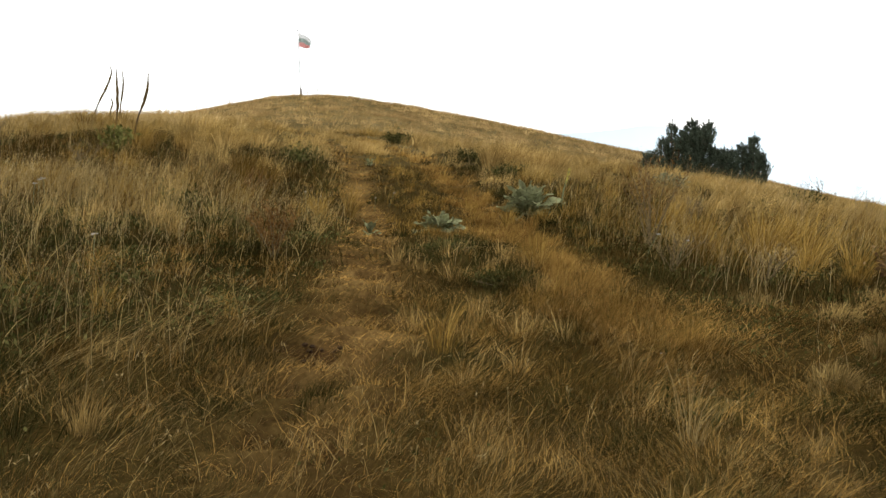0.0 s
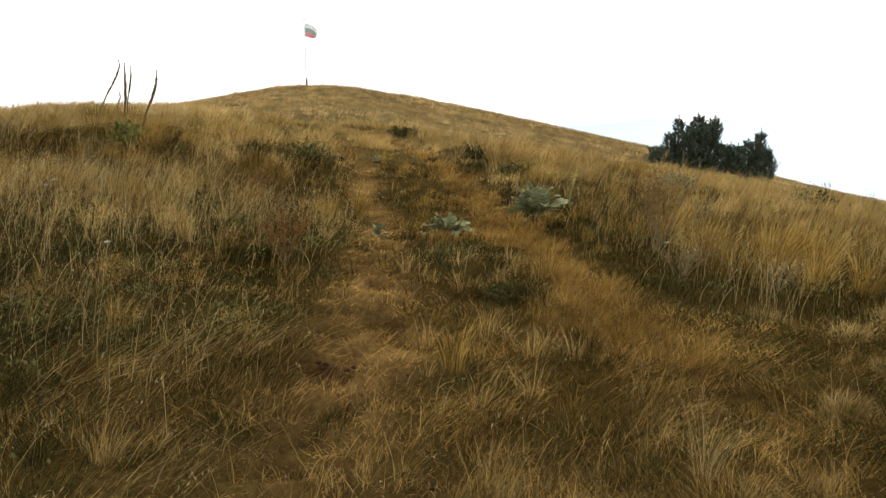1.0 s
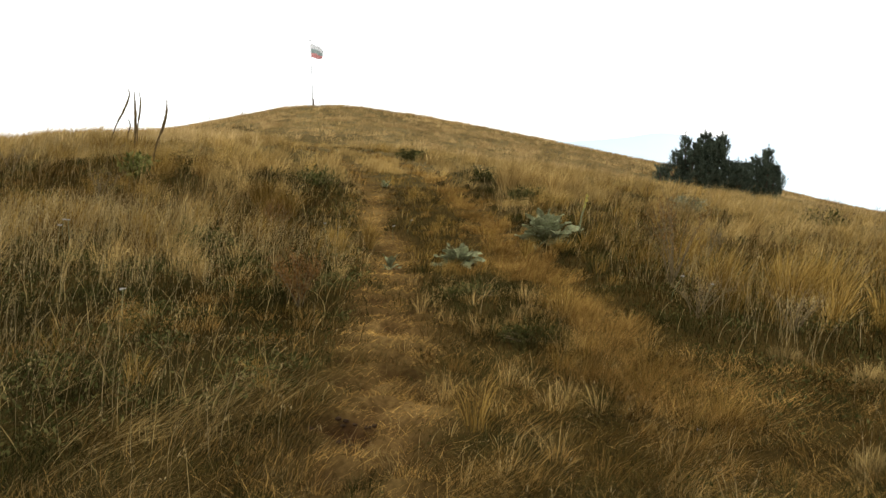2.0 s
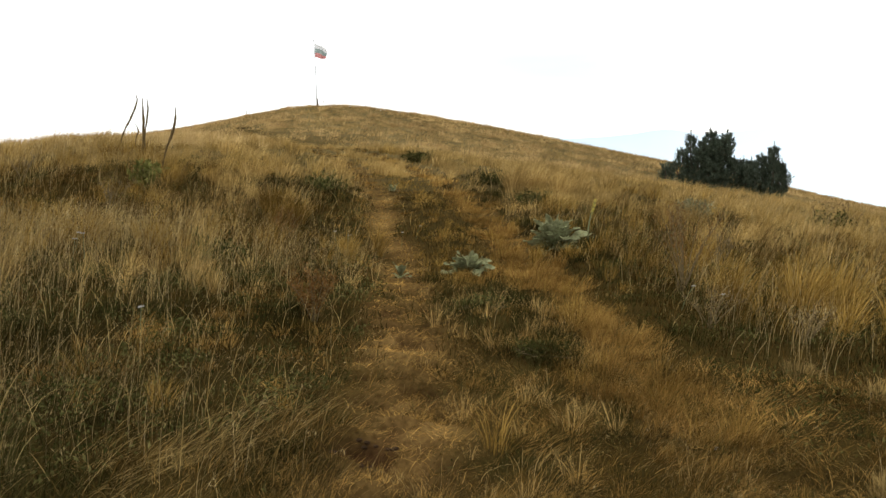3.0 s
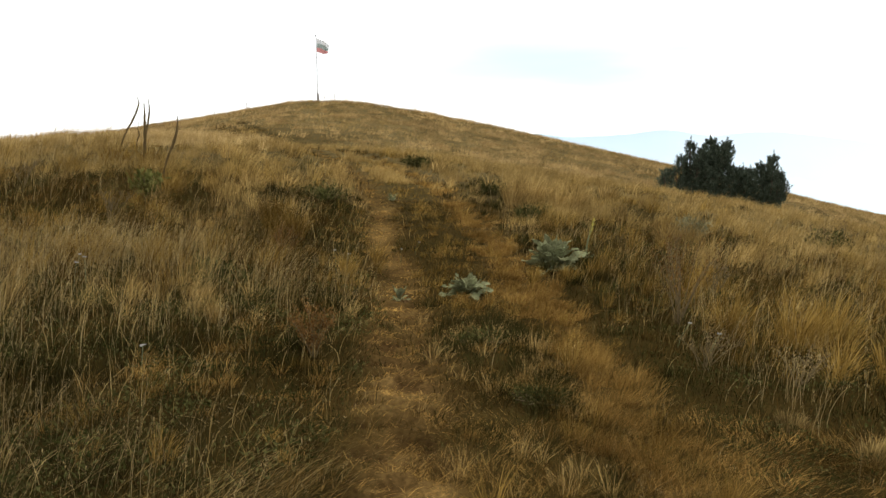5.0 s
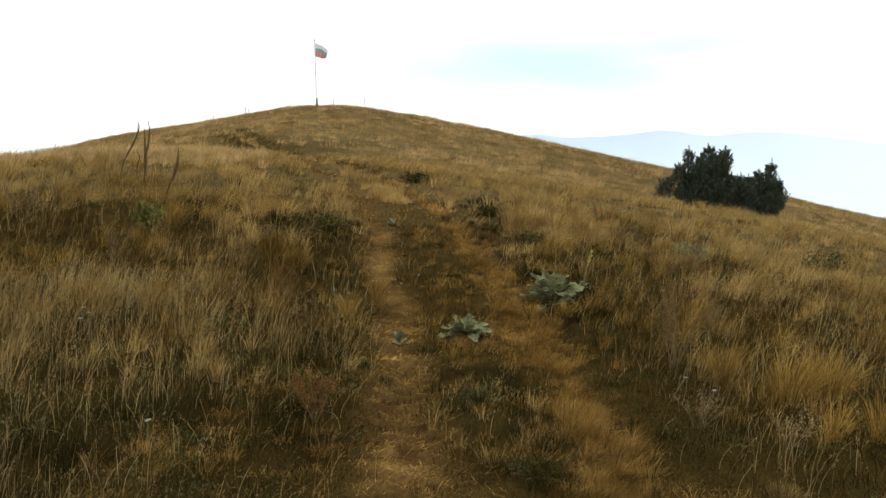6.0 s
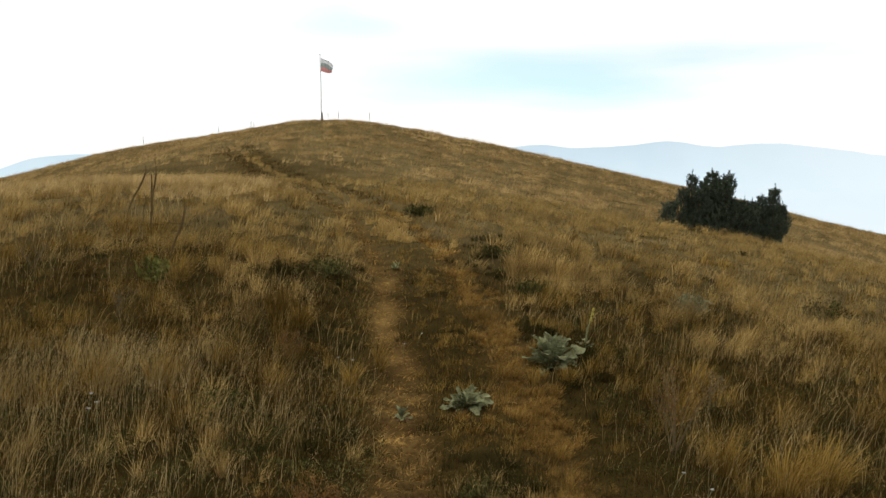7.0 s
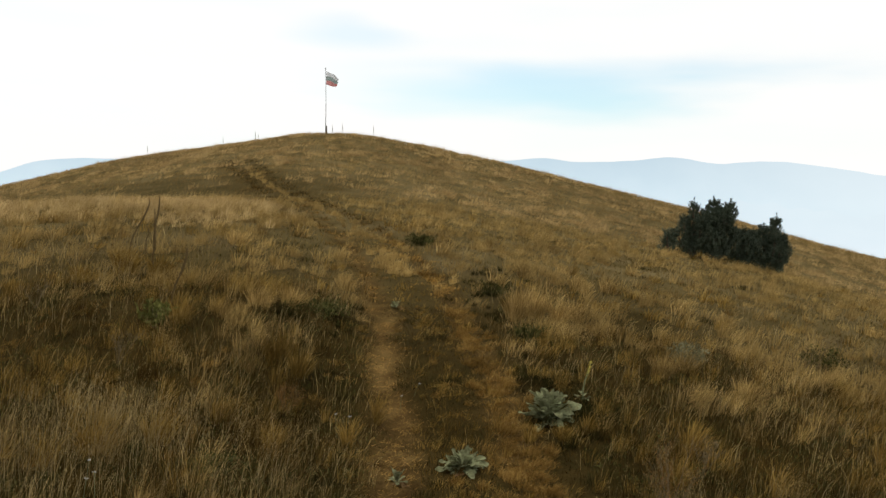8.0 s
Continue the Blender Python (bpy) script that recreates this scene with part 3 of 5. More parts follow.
        x, y = pick(x, y, np.exp(-(d / 0.42) ** 4) * (0.25 + 0.75 * bushy(x, y, 0.9, 1, -0.35, 0.25)) * (1 - 0.6 * front(x, y)), rs)
        n = len(x)
        tufts("strip_grass", x, y, rs.uniform(0.05, 0.13, n) * wide, rs.uniform(0.08, 0.22, n), rs.uniform(16, 36, n) * per, w * 0.55, 0.4, segs,
              M_BUFF if b < 2 else M_STRAW, "thin dry grass on the strip between the wheel tracks", 331 + b, droop=0.3, swing=1.2)
        # a fuller ridge of the same grass on the right wheel track
        x, y, rs = scatter(350 + b, r0, min(r1, 26), 95 * (1.25, 1.0, 1.1, 0.22)[b])
        d = beside(x, y) - gauge(y) / 2 + 0.03
        x, y = pick(x, y, np.exp(-((d - 0.12 * ripple(x, y, 1.4, 2)) / 0.22) ** 2) * (0.45 + 0.55 * bushy(x, y, 0.9, 1, -0.5, 0.2)) * (1 - 0.5 * smooth(15, 24, y)) * smooth(2.2, 3.2, y), rs)
        gold = rs.uniform(0, 1, len(x)) < 0.14
        n = int(gold.sum())
        tufts("golden_ridge", x[gold], y[gold], rs.uniform(0.08, 0.16, n) * wide, rs.uniform(0.10, 0.25, n) * (1 + 0.5 * np.exp(-((y[gold] - 4.2) / 1.3) ** 2)), rs.uniform(30, 60, n) * per, w * 0.8, 0.4, segs,
              M_STRAW, "fine golden dry grass on the wheel track", 371 + b, droop=0.35, swing=0.9)
        x, y = x[~gold], y[~gold]
        n = len(x)
        tufts("rust_ridge", x, y, rs.uniform(0.10, 0.20, n) * wide, rs.uniform(0.08, 0.19, n) * (1 + 0.35 * np.exp(-((y - 4.2) / 1.3) ** 2)), rs.uniform(75, 140, n) * per, w * (0.5, 0.5, 0.7, 0.8)[b], 0.55, segs,
              M_RUST, "fine orange-brown dry grass on the wheel track", 351 + b, droop=0.5, swing=0.9)
        # trodden straw lying on the tracks, fresh and rotting
        for k, (mat, dense) in enumerate(((M_MAT, 4600), (M_RUST, 1500), (M_UMBER, 1500))):
            x, y, rs = scatter(400 + b + 10 * k, r0, min(r1, 42), dense * min(thick, 1.4))
            x, y = pick(x, y, np.clip(trodden(x, y) * 1.2 - 0.04, 0, 0.95) * ((0.3 + 0.7 * bushy(x * 0.4, y, 0.26, 0, -0.3, 0.25)) if k == 0 else bushy(x * 0.45, y, 0.3, k, -0.2, 0.3)) * (1 - 0.8 * smooth(0.0, -0.4, treads(x, y)) * smooth(10, 8, y)) * clear_of_marks(x, y), rs)
            n = len(x)
            blades("trodden_straw", x, y, rs.uniform(0.02, 0.075, n) * (1, 1, 1.3, 1.6)[b], w * 0.95 * rs.uniform(0.6, 1.3, n), rs.uniform(0.95, 1.10, n), rs.uniform(1.0, 1.2, n),
                   rs.normal(0.1, 0.7, n) + math.pi * (rs.uniform(0, 1, n) < 0.3) + 1.2 * ripple(x, y, 0.4, 1), 2, mat, "flattened dry straw on the worn track")
        # thin stems with pale heads, in drifts
        x, y, rs = scatter(500 + b, r0, r1, 110 * thick)
        d = beside(x, y)
        x, y = pick(x, y, (0.04 + 0.96 * bushy(x, y, 2.2, 0, 0.0, 0.4)) * (1 - 0.8 * front(x, y)) * (0.01 + 0.99 * smooth(0.8, 1.7, np.abs(d))), rs)
        n = len(x)
        seed_stems("seed_stems", x, y, rs.uniform(0.28, 0.52, n) * (0.5 + 0.5 * tallness(x, y)), w * 0.7, rs, 4 if b < 2 else 3, 6 if b < 2 else 3, (0.8, 1, 1.5, 2.2)[b])
    # dark green grass round the large rosette, on the strip between the tracks and under the bank
    rs = np.random.RandomState(97)
    for mx, my, sx, sy, n in ((1.25, 11.2, 0.45, 0.9, 80), (1.55, 9.6, 0.30, 0.7, 60), (0.25, 15.5, 0.5, 1.2, 28), (0.12, 5.9, 0.25, 0.6, 60), (0.35, 4.2, 0.22, 0.35, 40), (-2.5, 12.6, 0.6, 0.7, 28), (0.75, 17.5, 0.5, 1.5, 40), (0.9, 2.0, 0.25, 0.2, 30)):
        x, y = rs.normal(mx, sx, n), rs.normal(my, sy, n)
        x, y = pick(x, y, np.clip(1 - 1.3 * trodden(x, y), 0, 1), rs)
        n = len(x)
        tufts("green_bunches", x, y, rs.uniform(0.08, 0.18, n), rs.uniform(0.08, 0.22, n) * (0.6 + 0.05 * min(my, 10)), rs.uniform(40, 80, n), 0.0012 + 0.00032 * my, 0.3, 2,
              M_GREEN, "dark green bunches of grass beside the track", 98, droop=0.4, swing=1.2)
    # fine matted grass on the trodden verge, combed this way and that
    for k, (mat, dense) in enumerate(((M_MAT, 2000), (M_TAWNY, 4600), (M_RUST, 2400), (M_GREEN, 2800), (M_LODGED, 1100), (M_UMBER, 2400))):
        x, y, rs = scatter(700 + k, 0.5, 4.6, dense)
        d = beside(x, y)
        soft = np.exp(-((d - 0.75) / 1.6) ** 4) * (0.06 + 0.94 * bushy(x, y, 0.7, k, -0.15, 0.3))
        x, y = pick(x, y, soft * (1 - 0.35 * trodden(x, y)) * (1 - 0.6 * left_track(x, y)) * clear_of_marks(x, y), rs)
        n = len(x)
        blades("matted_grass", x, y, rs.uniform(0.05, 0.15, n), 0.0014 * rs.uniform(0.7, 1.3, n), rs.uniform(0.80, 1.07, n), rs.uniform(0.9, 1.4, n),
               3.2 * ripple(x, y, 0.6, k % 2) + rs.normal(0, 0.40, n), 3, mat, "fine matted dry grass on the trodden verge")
    # finer blades still on the nearest ground
    for k, (mat, dense) in enumerate(((M_LODGED, 5200), (M_TAWNY, 5200), (M_GREEN, 4200), (M_MAT, 3600))):
        x, y, rs = scatter(750 + k, 0.9, 2.9, dense, wedge=40, outside=0.0)
        x, y = pick(x, y, (0.12 + 0.88 * bushy(x, y, 0.55, k % 3, -0.2, 0.3)) * smooth(2.9, 2.2, y) * (1 - 0.5 * left_track(x, y)) * (1 - 0.6 * smooth(-0.8, -1.1, x)) * clear_of_marks(x, y), rs)
        n = len(x)
        blades("fine_sward", x, y, rs.uniform(0.04, 0.11, n), 0.0017 * rs.uniform(0.6, 1.2, n), rs.uniform(0.55, 1.05, n), rs.uniform(1.0, 1.7, n),
               3.0 * ripple(x, y, 0.5, (k + 1) % 3) + rs.normal(0, 0.6, n), 2, mat, "fine low grass on the trodden ground")
    # a pale crest of tall grass along the bank
    rs = np.random.RandomState(88)
    n = 2100
    x = rs.uniform(-24, -3.6, n)
    y = 24.4 + 0.06 * (x + 10) + rs.normal(0, 2.0, n)
    x, y = pick(x, y, smooth(-5.2, -8.5, x) * (0.5 + 0.5 * bushy(x, y, 3.0, 2, -0.4, 0.3)), rs)
    n = len(x)
    tufts("crest_grass", x, y, rs.uniform(0.15, 0.4, n), rs.uniform(0.30, 0.52, n), rs.uniform(22, 38, n), 0.011, 0.55, 2, M_CREST, "pale dry grass along the crest of the bank", 89, droop=0.2)
    # pale heads that fringe the shoulders of the slope, and more of them scattered on the bank
    rs = np.random.RandomState(92)
    for x0, x1, y0, y1, lo, hi, n in ((-11, -5.6, 12.5, 18, 0.32, 0.58, 900), (4.6, 9.5, 10.5, 16, 0.32, 0.60, 800), (-4.6, -1.2, 3.0, 8.5, 0.22, 0.42, 1100), (1.6, 4.5, 4.0, 9.0, 0.22, 0.42, 500)):
        x, y = rs.uniform(x0, x1, n), rs.uniform(y0, y1, n)
        x, y = pick(x, y, 0.08 + 0.92 * bushy(x, y, 1.6, 1, -0.2, 0.3), rs)
        n = len(x)
        seed_stems("seed_stems", x, y, rs.uniform(lo, hi, n), 0.0028 if y0 < 9 else 0.005, rs, 3, 8, 1.1 if y0 < 9 else 1.7)
    # a drift of pale heads on the bank
    rs = np.random.RandomState(91)
    n = 800
    x, y = rs.normal(-3.6, 0.7, n), rs.normal(7.3, 0.7, n)
    seed_stems("seed_stems", x, y, rs.uniform(0.34, 0.52, n), 0.003, rs, 3, 9, 1.5)
    # long straw laid over by the wind, at the foot of the bank
    rs = np.random.RandomState(77)
    for mx, my, wide, n in ((-1.25, 2.50, 0.11, 150), (-1.02, 2.62, 0.08, 100), (-1.10, 2.10, 0.12, 110), (-0.75, 1.75, 0.10, 60), (-1.65, 2.85, 0.14, 90), (-0.92, 2.95, 0.13, 110), (-1.9, 3.4, 0.14, 70), (-1.6, 2.1, 0.14, 90), (1.5, 2.2, 0.2, 100)):
        x, y = rs.normal(mx, wide, n), rs.normal(my, wide * 0.85, n)
        own = 0.35 * ripple(np.array(mx), np.array(my), 0.9, 1)
        blades("lodged_straw", x, y, rs.uniform(0.16, 0.40, n), 0.0017 * rs.uniform(0.7, 1.3, n), rs.uniform(0.88, 1.09, n), rs.uniform(0.9, 1.3, n),
           0.45 + 1.6 * own + 0.7 * ripple(x, y, 0.5, 2) + rs.normal(0, 0.55, n), 4, M_CULM if n > 140 else M_LODGED, "long yellow straw laid over by the wind", curl=rs.normal(0, 0.25, n))
    # the upper slope: pale plumes bowed by the wind, in rounded drifts over olive grass
    def drifts(x, y, small, big):
        return (0.22 + 0.78 * bushy(x, y, small, 1, -0.3, 0.35)) * (0.45 + 0.55 * bushy(x, y, big, 2, -0.4, 0.3))

    for c, (mat, r0, r1, dense, rad, tall, many, wide, segs) in enumerate((
            (M_PLUME, 13.5, 26, 7.5, (0.14, 0.40), (0.24, 0.54), (28, 60), 0.0080, 2),
            (M_PLUME, 26, 46, 4.0, (0.25, 0.65), (0.28, 0.62), (18, 34), 0.0140, 2),
            (M_FAR_HAZED, 46, 124, 1.5, (0.4, 1.1), (0.34, 0.72), (18, 32), 0.034, 1),
            (M_BUFF, 15, 44, 0.35, (0.2, 0.45), (0.35, 0.60), (40, 70), 0.011, 2),
            (M_STRAW, 14, 44, 0.45, (0.2, 0.5), (0.25, 0.45), (35, 60), 0.012, 2))):
        x, y, rs = scatter(610 + c, r0, r1, dense, outside=0.08)
        dip = smooth(-4, -9, x) * smooth(28, 32, y) * smooth(64, 52, y)
        dusky = np.clip(0.5 * np.exp(-((x - 5.5) / 3.0) ** 2 - ((y - 24) / 7.0) ** 2) + 0.85 * np.exp(-((x - 0.7) / 0.7) ** 2 - ((y - 15) / 3.5) ** 2), 0, 1)
        x, y = pick(x, y, drifts(x, y, 2.4 if c < 2 else 5.0, 11.0 if c < 2 else 24.0) * (1 - 0.97 * wheel(x, y)) * (1 - 0.96 * corridor(x + 0.12, y)) * (1 - 0.88 * dip) * (1 - dusky), rs)
        n = len(x)
        tufts("hill_plumes", x, y, rs.uniform(*rad, n), rs.uniform(*tall, n), rs.uniform(*many, n), wide, 0.62, segs,
              mat, "pale plumes of dry grass up the slope", 621 + c, droop=0.25, swing=0.45)
    # wisps between the plumes, and brown grass in the dip
    x, y, rs = scatter(600, 40, 124, 15, outside=0.10)
    x, y = pick(x, y, (0.5 + 0.5 * bushy(x, y, 6.0, 1, -0.4, 0.3)) * (1 - 0.9 * wheel(x, y)), rs)
    n = len(x)
    blades("hill_grass", x, y, rs.uniform(0.12, 0.32, n), 0.0006 * np.hypot(x, y) * rs.uniform(0.7, 1.3, n), rs.uniform(0.2, 0.9, n), np.full(n, 1.8),
           0.15 + rs.normal(0, 0.8, n), 1, M_HILLTOP, "dry olive-brown grass on the far hilltop", twist=rs.normal(0, 0.5, n))


    # overgrown wheel tracks on the upper slope: short green grass in them, straw on the hump between
    rs = np.random.RandomState(95)
    n = 15000
    y = 15 + 50 * rs.uniform(0, 1, n) ** 1.1
    side = rs.randint(0, 2, n)
    x = rut_x(y) + side * (gauge(y) + 0.2) - 0.1 + rs.normal(0, 0.2, n) * (1 + 0.8 * smooth(18, 50, y))
    for mat, ok in ((M_GREEN, rs.uniform(0, 1, n) < 0.04 + 0.12 * smooth(20, 30, y)), (M_UMBER, rs.uniform(0, 1, n) < 0.08 + 0.14 * smooth(18, 28, y)), (M_RUST, rs.uniform(0, 1, n) < 0.10)):
        m = int(ok.sum())
        blades("track_grass", x[ok], y[ok], rs.uniform(0.05, 0.15, m), 0.0011 * y[ok] * rs.uniform(0.6, 1.2, m), rs.uniform(0.2, 0.9, m), np.full(m, 1.6), rs.uniform(0, math.tau, m), 1, mat, "short dull green grass in the overgrown wheel tracks")
    n = 170
    y = 18 + 38 * rs.uniform(0, 1, n) ** 1.5
    x = rut_x(y) + gauge(y) / 2 + rs.normal(0, 0.22, n)
    tufts("hump_grass", x, y, rs.uniform(0.12, 0.30, n), rs.uniform(0.16, 0.36, n), rs.uniform(20, 42, n), 0.012, 0.45, 2, M_PLUME, "golden dry grass between the overgrown wheel tracks", 96)


def seed_stems(name, x, y, height, width, rs, segs, grains, big, mat=None, over=0.0, flow=0.9):
    """Stems that arch over, with loose hanging seeds along their tips."""
    n = len(x)
    lean, heading = np.clip(rs.uniform(0.1, 0.55, n) + over * rs.uniform(0.2, 1, n), 0, 1.0), 0.15 + rs.normal(0, flow, n)
    curl, bend = rs.normal(0, 0.14, n), rs.uniform(1.5, 2.6, n)
    blades(name, x, y, height, np.full(n, width), lean, bend, heading, segs, mat or M_PALE, "thin pale stems of dry grass", curl=curl)
    i = np.repeat(np.arange(n), grains)
    m = len(i)
    q = 1 - 0.30 * rs.uniform(0, 1, m) ** 1.2
    rise = np.sqrt(np.clip(1 - (0.9 * lean[i]) ** 2, 0.03, 1))
    out, sway = height[i] * lean[i] * q ** bend[i], height[i] * curl[i] * q * q
    hx, hy = np.cos(heading[i]), np.sin(heading[i])
    c = np.stack([x[i] + hx * out - hy * sway, y[i] + hy * out + hx * sway, land(x, y)[i] - 0.008 + height[i] * rise * (q + np.clip(lean[i] - 0.35, 0, 1) * 0.9 * q * (1 - q))], -1)
    c += rs.normal(0, 0.0055, (m, 3)) * min(big, 1.6)
    a = rs.uniform(0, math.tau, m)
    ln, wd = rs.uniform(0.004, 0.0085, m) * big, rs.uniform(0.0011, 0.0021, m) * big
    along = np.stack([np.cos(a) * 0.6 + 0.4 * hx, np.sin(a) * 0.6 + 0.4 * hy, rs.normal(0.3, 0.6, m)], -1) * ln[:, None]
    across = np.stack([-np.sin(a), np.cos(a), np.zeros(m)], -1) * wd[:, None]
    v = np.stack([c - along, c + across, c + along, c - across], 1).reshape(-1, 3)
    f = np.arange(m)[:, None] * 4 + np.array([[0, 1, 2, 3]])
    tagged(new("seed_heads", mesh_from("seed_heads", v, f, 4, M_PALE)), "pale dry seed heads of grass", "grass", kind="stuff")


make_grass()


def rough_pasture(seed, mat, per_m2, label):
    """Coarser grass on the rest of the hill, behind and beside."""
    rs = np.random.RandomState(seed)
    n = int(math.pi * 30 * 30 * per_m2)
    r, a = 30 * np.sqrt(rs.uniform(0, 1, n)), rs.uniform(-math.pi, math.pi, n)
    keep = (np.abs(a) > radians(35)) & (rs.uniform(0, 1, n) < 0.15 + 0.85 * smooth(22, 6, r))
    x, y = r[keep] * np.sin(a[keep]), r[keep] * np.cos(a[keep])
    x, y = pick(x, y, (0.2 + 0.8 * bushy(x, y, 2.4, seed % 3, -0.3, 0.3)) * (1 - 0.9 * trodden(x, y)), rs)
    n = len(x)
    blades("rough_grass", x, y, rs.uniform(0.10, 0.34, n), rs.uniform(0.006, 0.013, n), rs.uniform(0.2, 0.9, n), rs.uniform(1.3, 2.0, n), rs.uniform(0, math.tau, n), 1, mat, label)


rough_pasture(51, M_STRAW, 70, "dry golden grass on the rest of the hill")
rough_pasture(52, M_GREEN, 70, "dull green grass on the rest of the hill")
rough_pasture(53, M_TAWNY, 70, "brown grass on the rest of the hill")


def weed_leaves(seed, x0, x1, y0, y1, per_m2, size, label):
    """Small leaves of low weeds, held at many heights among the grass."""
    rs = np.random.RandomState(seed)
    n = int((x1 - x0) * (y1 - y0) * per_m2)
    x, y = rs.uniform(x0, x1, n), rs.uniform(y0, y1, n)
    x, y = pick(x, y, bushy(x, y, 0.75, seed % 3, -0.35, 0.25) * (1 - np.clip(1.3 * trodden(x, y), 0, 1)) * smooth(0.35, 0.7, np.abs(beside(x, y)) + 0.25 * ripple(x, y, 0.6, 1)), rs)
    n = len(x)
    top = (0.05 + 0.16 * tallness(x, y)) * (0.7 + 0.5 * ripple(x, y, 0.5, 2))
    c = np.stack([x, y, land(x, y) + top * np.sqrt(rs.uniform(0.05, 1, n))], -1)
    u = rs.normal(0, 1, (n, 3)) + np.array([0, 0, 0.6])
    u /= np.linalg.norm(u, axis=1)[:, None]
    w = np.cross(u, rs.normal(0, 1, (n, 3)))
    w /= np.linalg.norm(w, axis=1)[:, None]
    g = size * rs.uniform(0.6, 1.4, n)[:, None]
    v = np.stack([c, c + u * g * 0.5 + w * g * 0.2, c + u * g, c + u * g * 0.5 - w * g * 0.2], 1).reshape(-1, 3)
    f = np.arange(n)[:, None] * 4 + np.array([[0, 1, 2, 3]])
    tagged(new("weed_leaves", mesh_from("weed_leaves", v, f, 4, M_WEED)), label, "weeds", kind="stuff")


weed_leaves(31, -4.2, -0.7, 1.6, 7.0, 2600, 0.022, "small green leaves of weeds on the bank")
weed_leaves(32, 1.2, 4.5, 2.2, 7.5, 650, 0.022, "small grey-green leaves of weeds beside the track")
weed_leaves(34, -7.0, -0.9, 7.0, 13.0, 520, 0.030, "small olive leaves of weeds among dry grass")
weed_leaves(35, 1.3, 6.5, 7.0, 13.5, 560, 0.030, "small olive leaves of weeds among dry grass")
weed_leaves(36, 1.1, 4.2, 3.2, 7.0, 900, 0.018, "small grey-green leaves of weeds beside the track")
weed_leaves(33, -0.3, 1.0, 1.6, 6.5, 700, 0.018, "small green leaves of weeds between the tracks")


def arching_stems(seed, x0, x1, y0, y1, per_m2, lo, hi, wide, over, grains, shy=0.85):
    """Straw-coloured culms that arch and cross one another, each with a hanging head."""
    rs = np.random.RandomState(seed)
    n = int((x1 - x0) * (y1 - y0) * per_m2)
    x, y = rs.uniform(x0, x1, n), rs.uniform(y0, y1, n)
    x, y = pick(x, y, (0.12 + 0.88 * bushy(x, y, 0.8, seed % 3, -0.25, 0.3)) * np.clip(1 - 1.5 * trodden(x, y), 0, 1) * (1 - shy * front(x, y)) * np.maximum(smooth(0.45, 0.9, np.abs(beside(x, y))), 1.18 * (1 - shy)), rs)
    n = len(x)
    seed_stems("arching_stems", x, y, rs.uniform(lo, hi, n) * (0.45 + 0.55 * tallness(x, y)), wide, rs, 5, grains, 1.0, M_CULM, over, 1.3)


arching_stems(41, -3.6, -0.6, 1.3, 4.4, 150, 0.20, 0.46, 0.0019, 0.45, 9)
arching_stems(42, -5.2, -0.7, 4.4, 8.5, 95, 0.26, 0.56, 0.0026, 0.30, 8)
arching_stems(43, 1.2, 5.0, 4.4, 8.5, 45, 0.20, 0.42, 0.0019, 0.30, 6)
arching_stems(44, -0.6, 1.2, 1.5, 6.0, 22, 0.14, 0.30, 0.0018, 0.40, 6)
arching_stems(46, -0.9, 2.8, 1.3, 4.2, 26, 0.14, 0.30, 0.0016, 0.55, 5, shy=0.0)
arching_stems(45, -8.0, 7.5, 8.5, 15.0, 55, 0.26, 0.54, 0.0036, 0.40, 6)
arching_stems(47, -4.8, -0.9, 4.6, 9.5, 70, 0.22, 0.46, 0.0024, 0.50, 10)
arching_stems(48, 1.6, 5.6, 6.2, 11.0, 55, 0.20, 0.44, 0.0026, 0.45, 8)


# ---- things: shared makers ----
def part(name, bm, mat, parent, label=""):
    me = bpy.data.meshes.new(name)
    bm.to_mesh(me)
    bm.free()
    for p in me.polygons:
        p.use_smooth = True
    me.materials.append(mat)
    ob = new(name, me)
    ob.parent = parent
    return tagged(ob, label)


def array_part(name, verts, faces, corners, mat, parent, label=""):
    ob = new(name, mesh_from(name, np.asarray(verts), np.asarray(faces), corners, mat))
    ob.parent = parent
    return tagged(ob, label)


def thing(name, x, y, label, category, group="", sink=0.0, turn=0.0):
    ob = new(name)
    ob.empty_display_size = 0.1
    ob.matrix_basis = pose(x, y, float(land(x, y)) - sink, 0, 0, turn)
    return tagged(ob, label, category, group)


def spline(points, n):
    """n points along a smooth line through a few."""
    p = np.array(points, float)
    s = np.linspace(0, 1, len(p))
    q = np.linspace(0, 1, n)
    return np.stack([curve(q, s, p[:, k]) for k in range(3)], -1)


def tube(bm, line, radii, sides=7, rough=0.0, rs=None):
    """A tapering rod along a line, closed at both ends."""
    rings = []
    for k, (c, r) in enumerate(zip(line, radii)):
        d = Vector(line[min(k + 1, len(line) - 1)]) - Vector(line[max(k - 1, 0)])
        u = d.orthogonal().normalized()
        v = d.cross(u).normalized()
        ring = []
        for j in range(sides):
            a = math.tau * j / sides
            q = r * (1 + (rs.uniform(-rough, rough) if rough else 0))
            ring.append(bm.verts.new(Vector(c) + (u * math.cos(a) + v * math.sin(a)) * q))
        rings.append(ring)
    for a, b in zip(rings, rings[1:]):
        for j in range(sides):
            bm.faces.new((a[j], a[(j + 1) % sides], b[(j + 1) % sides], b[j]))
    bm.faces.new(rings[0][::-1])
    bm.faces.new(rings[-1])


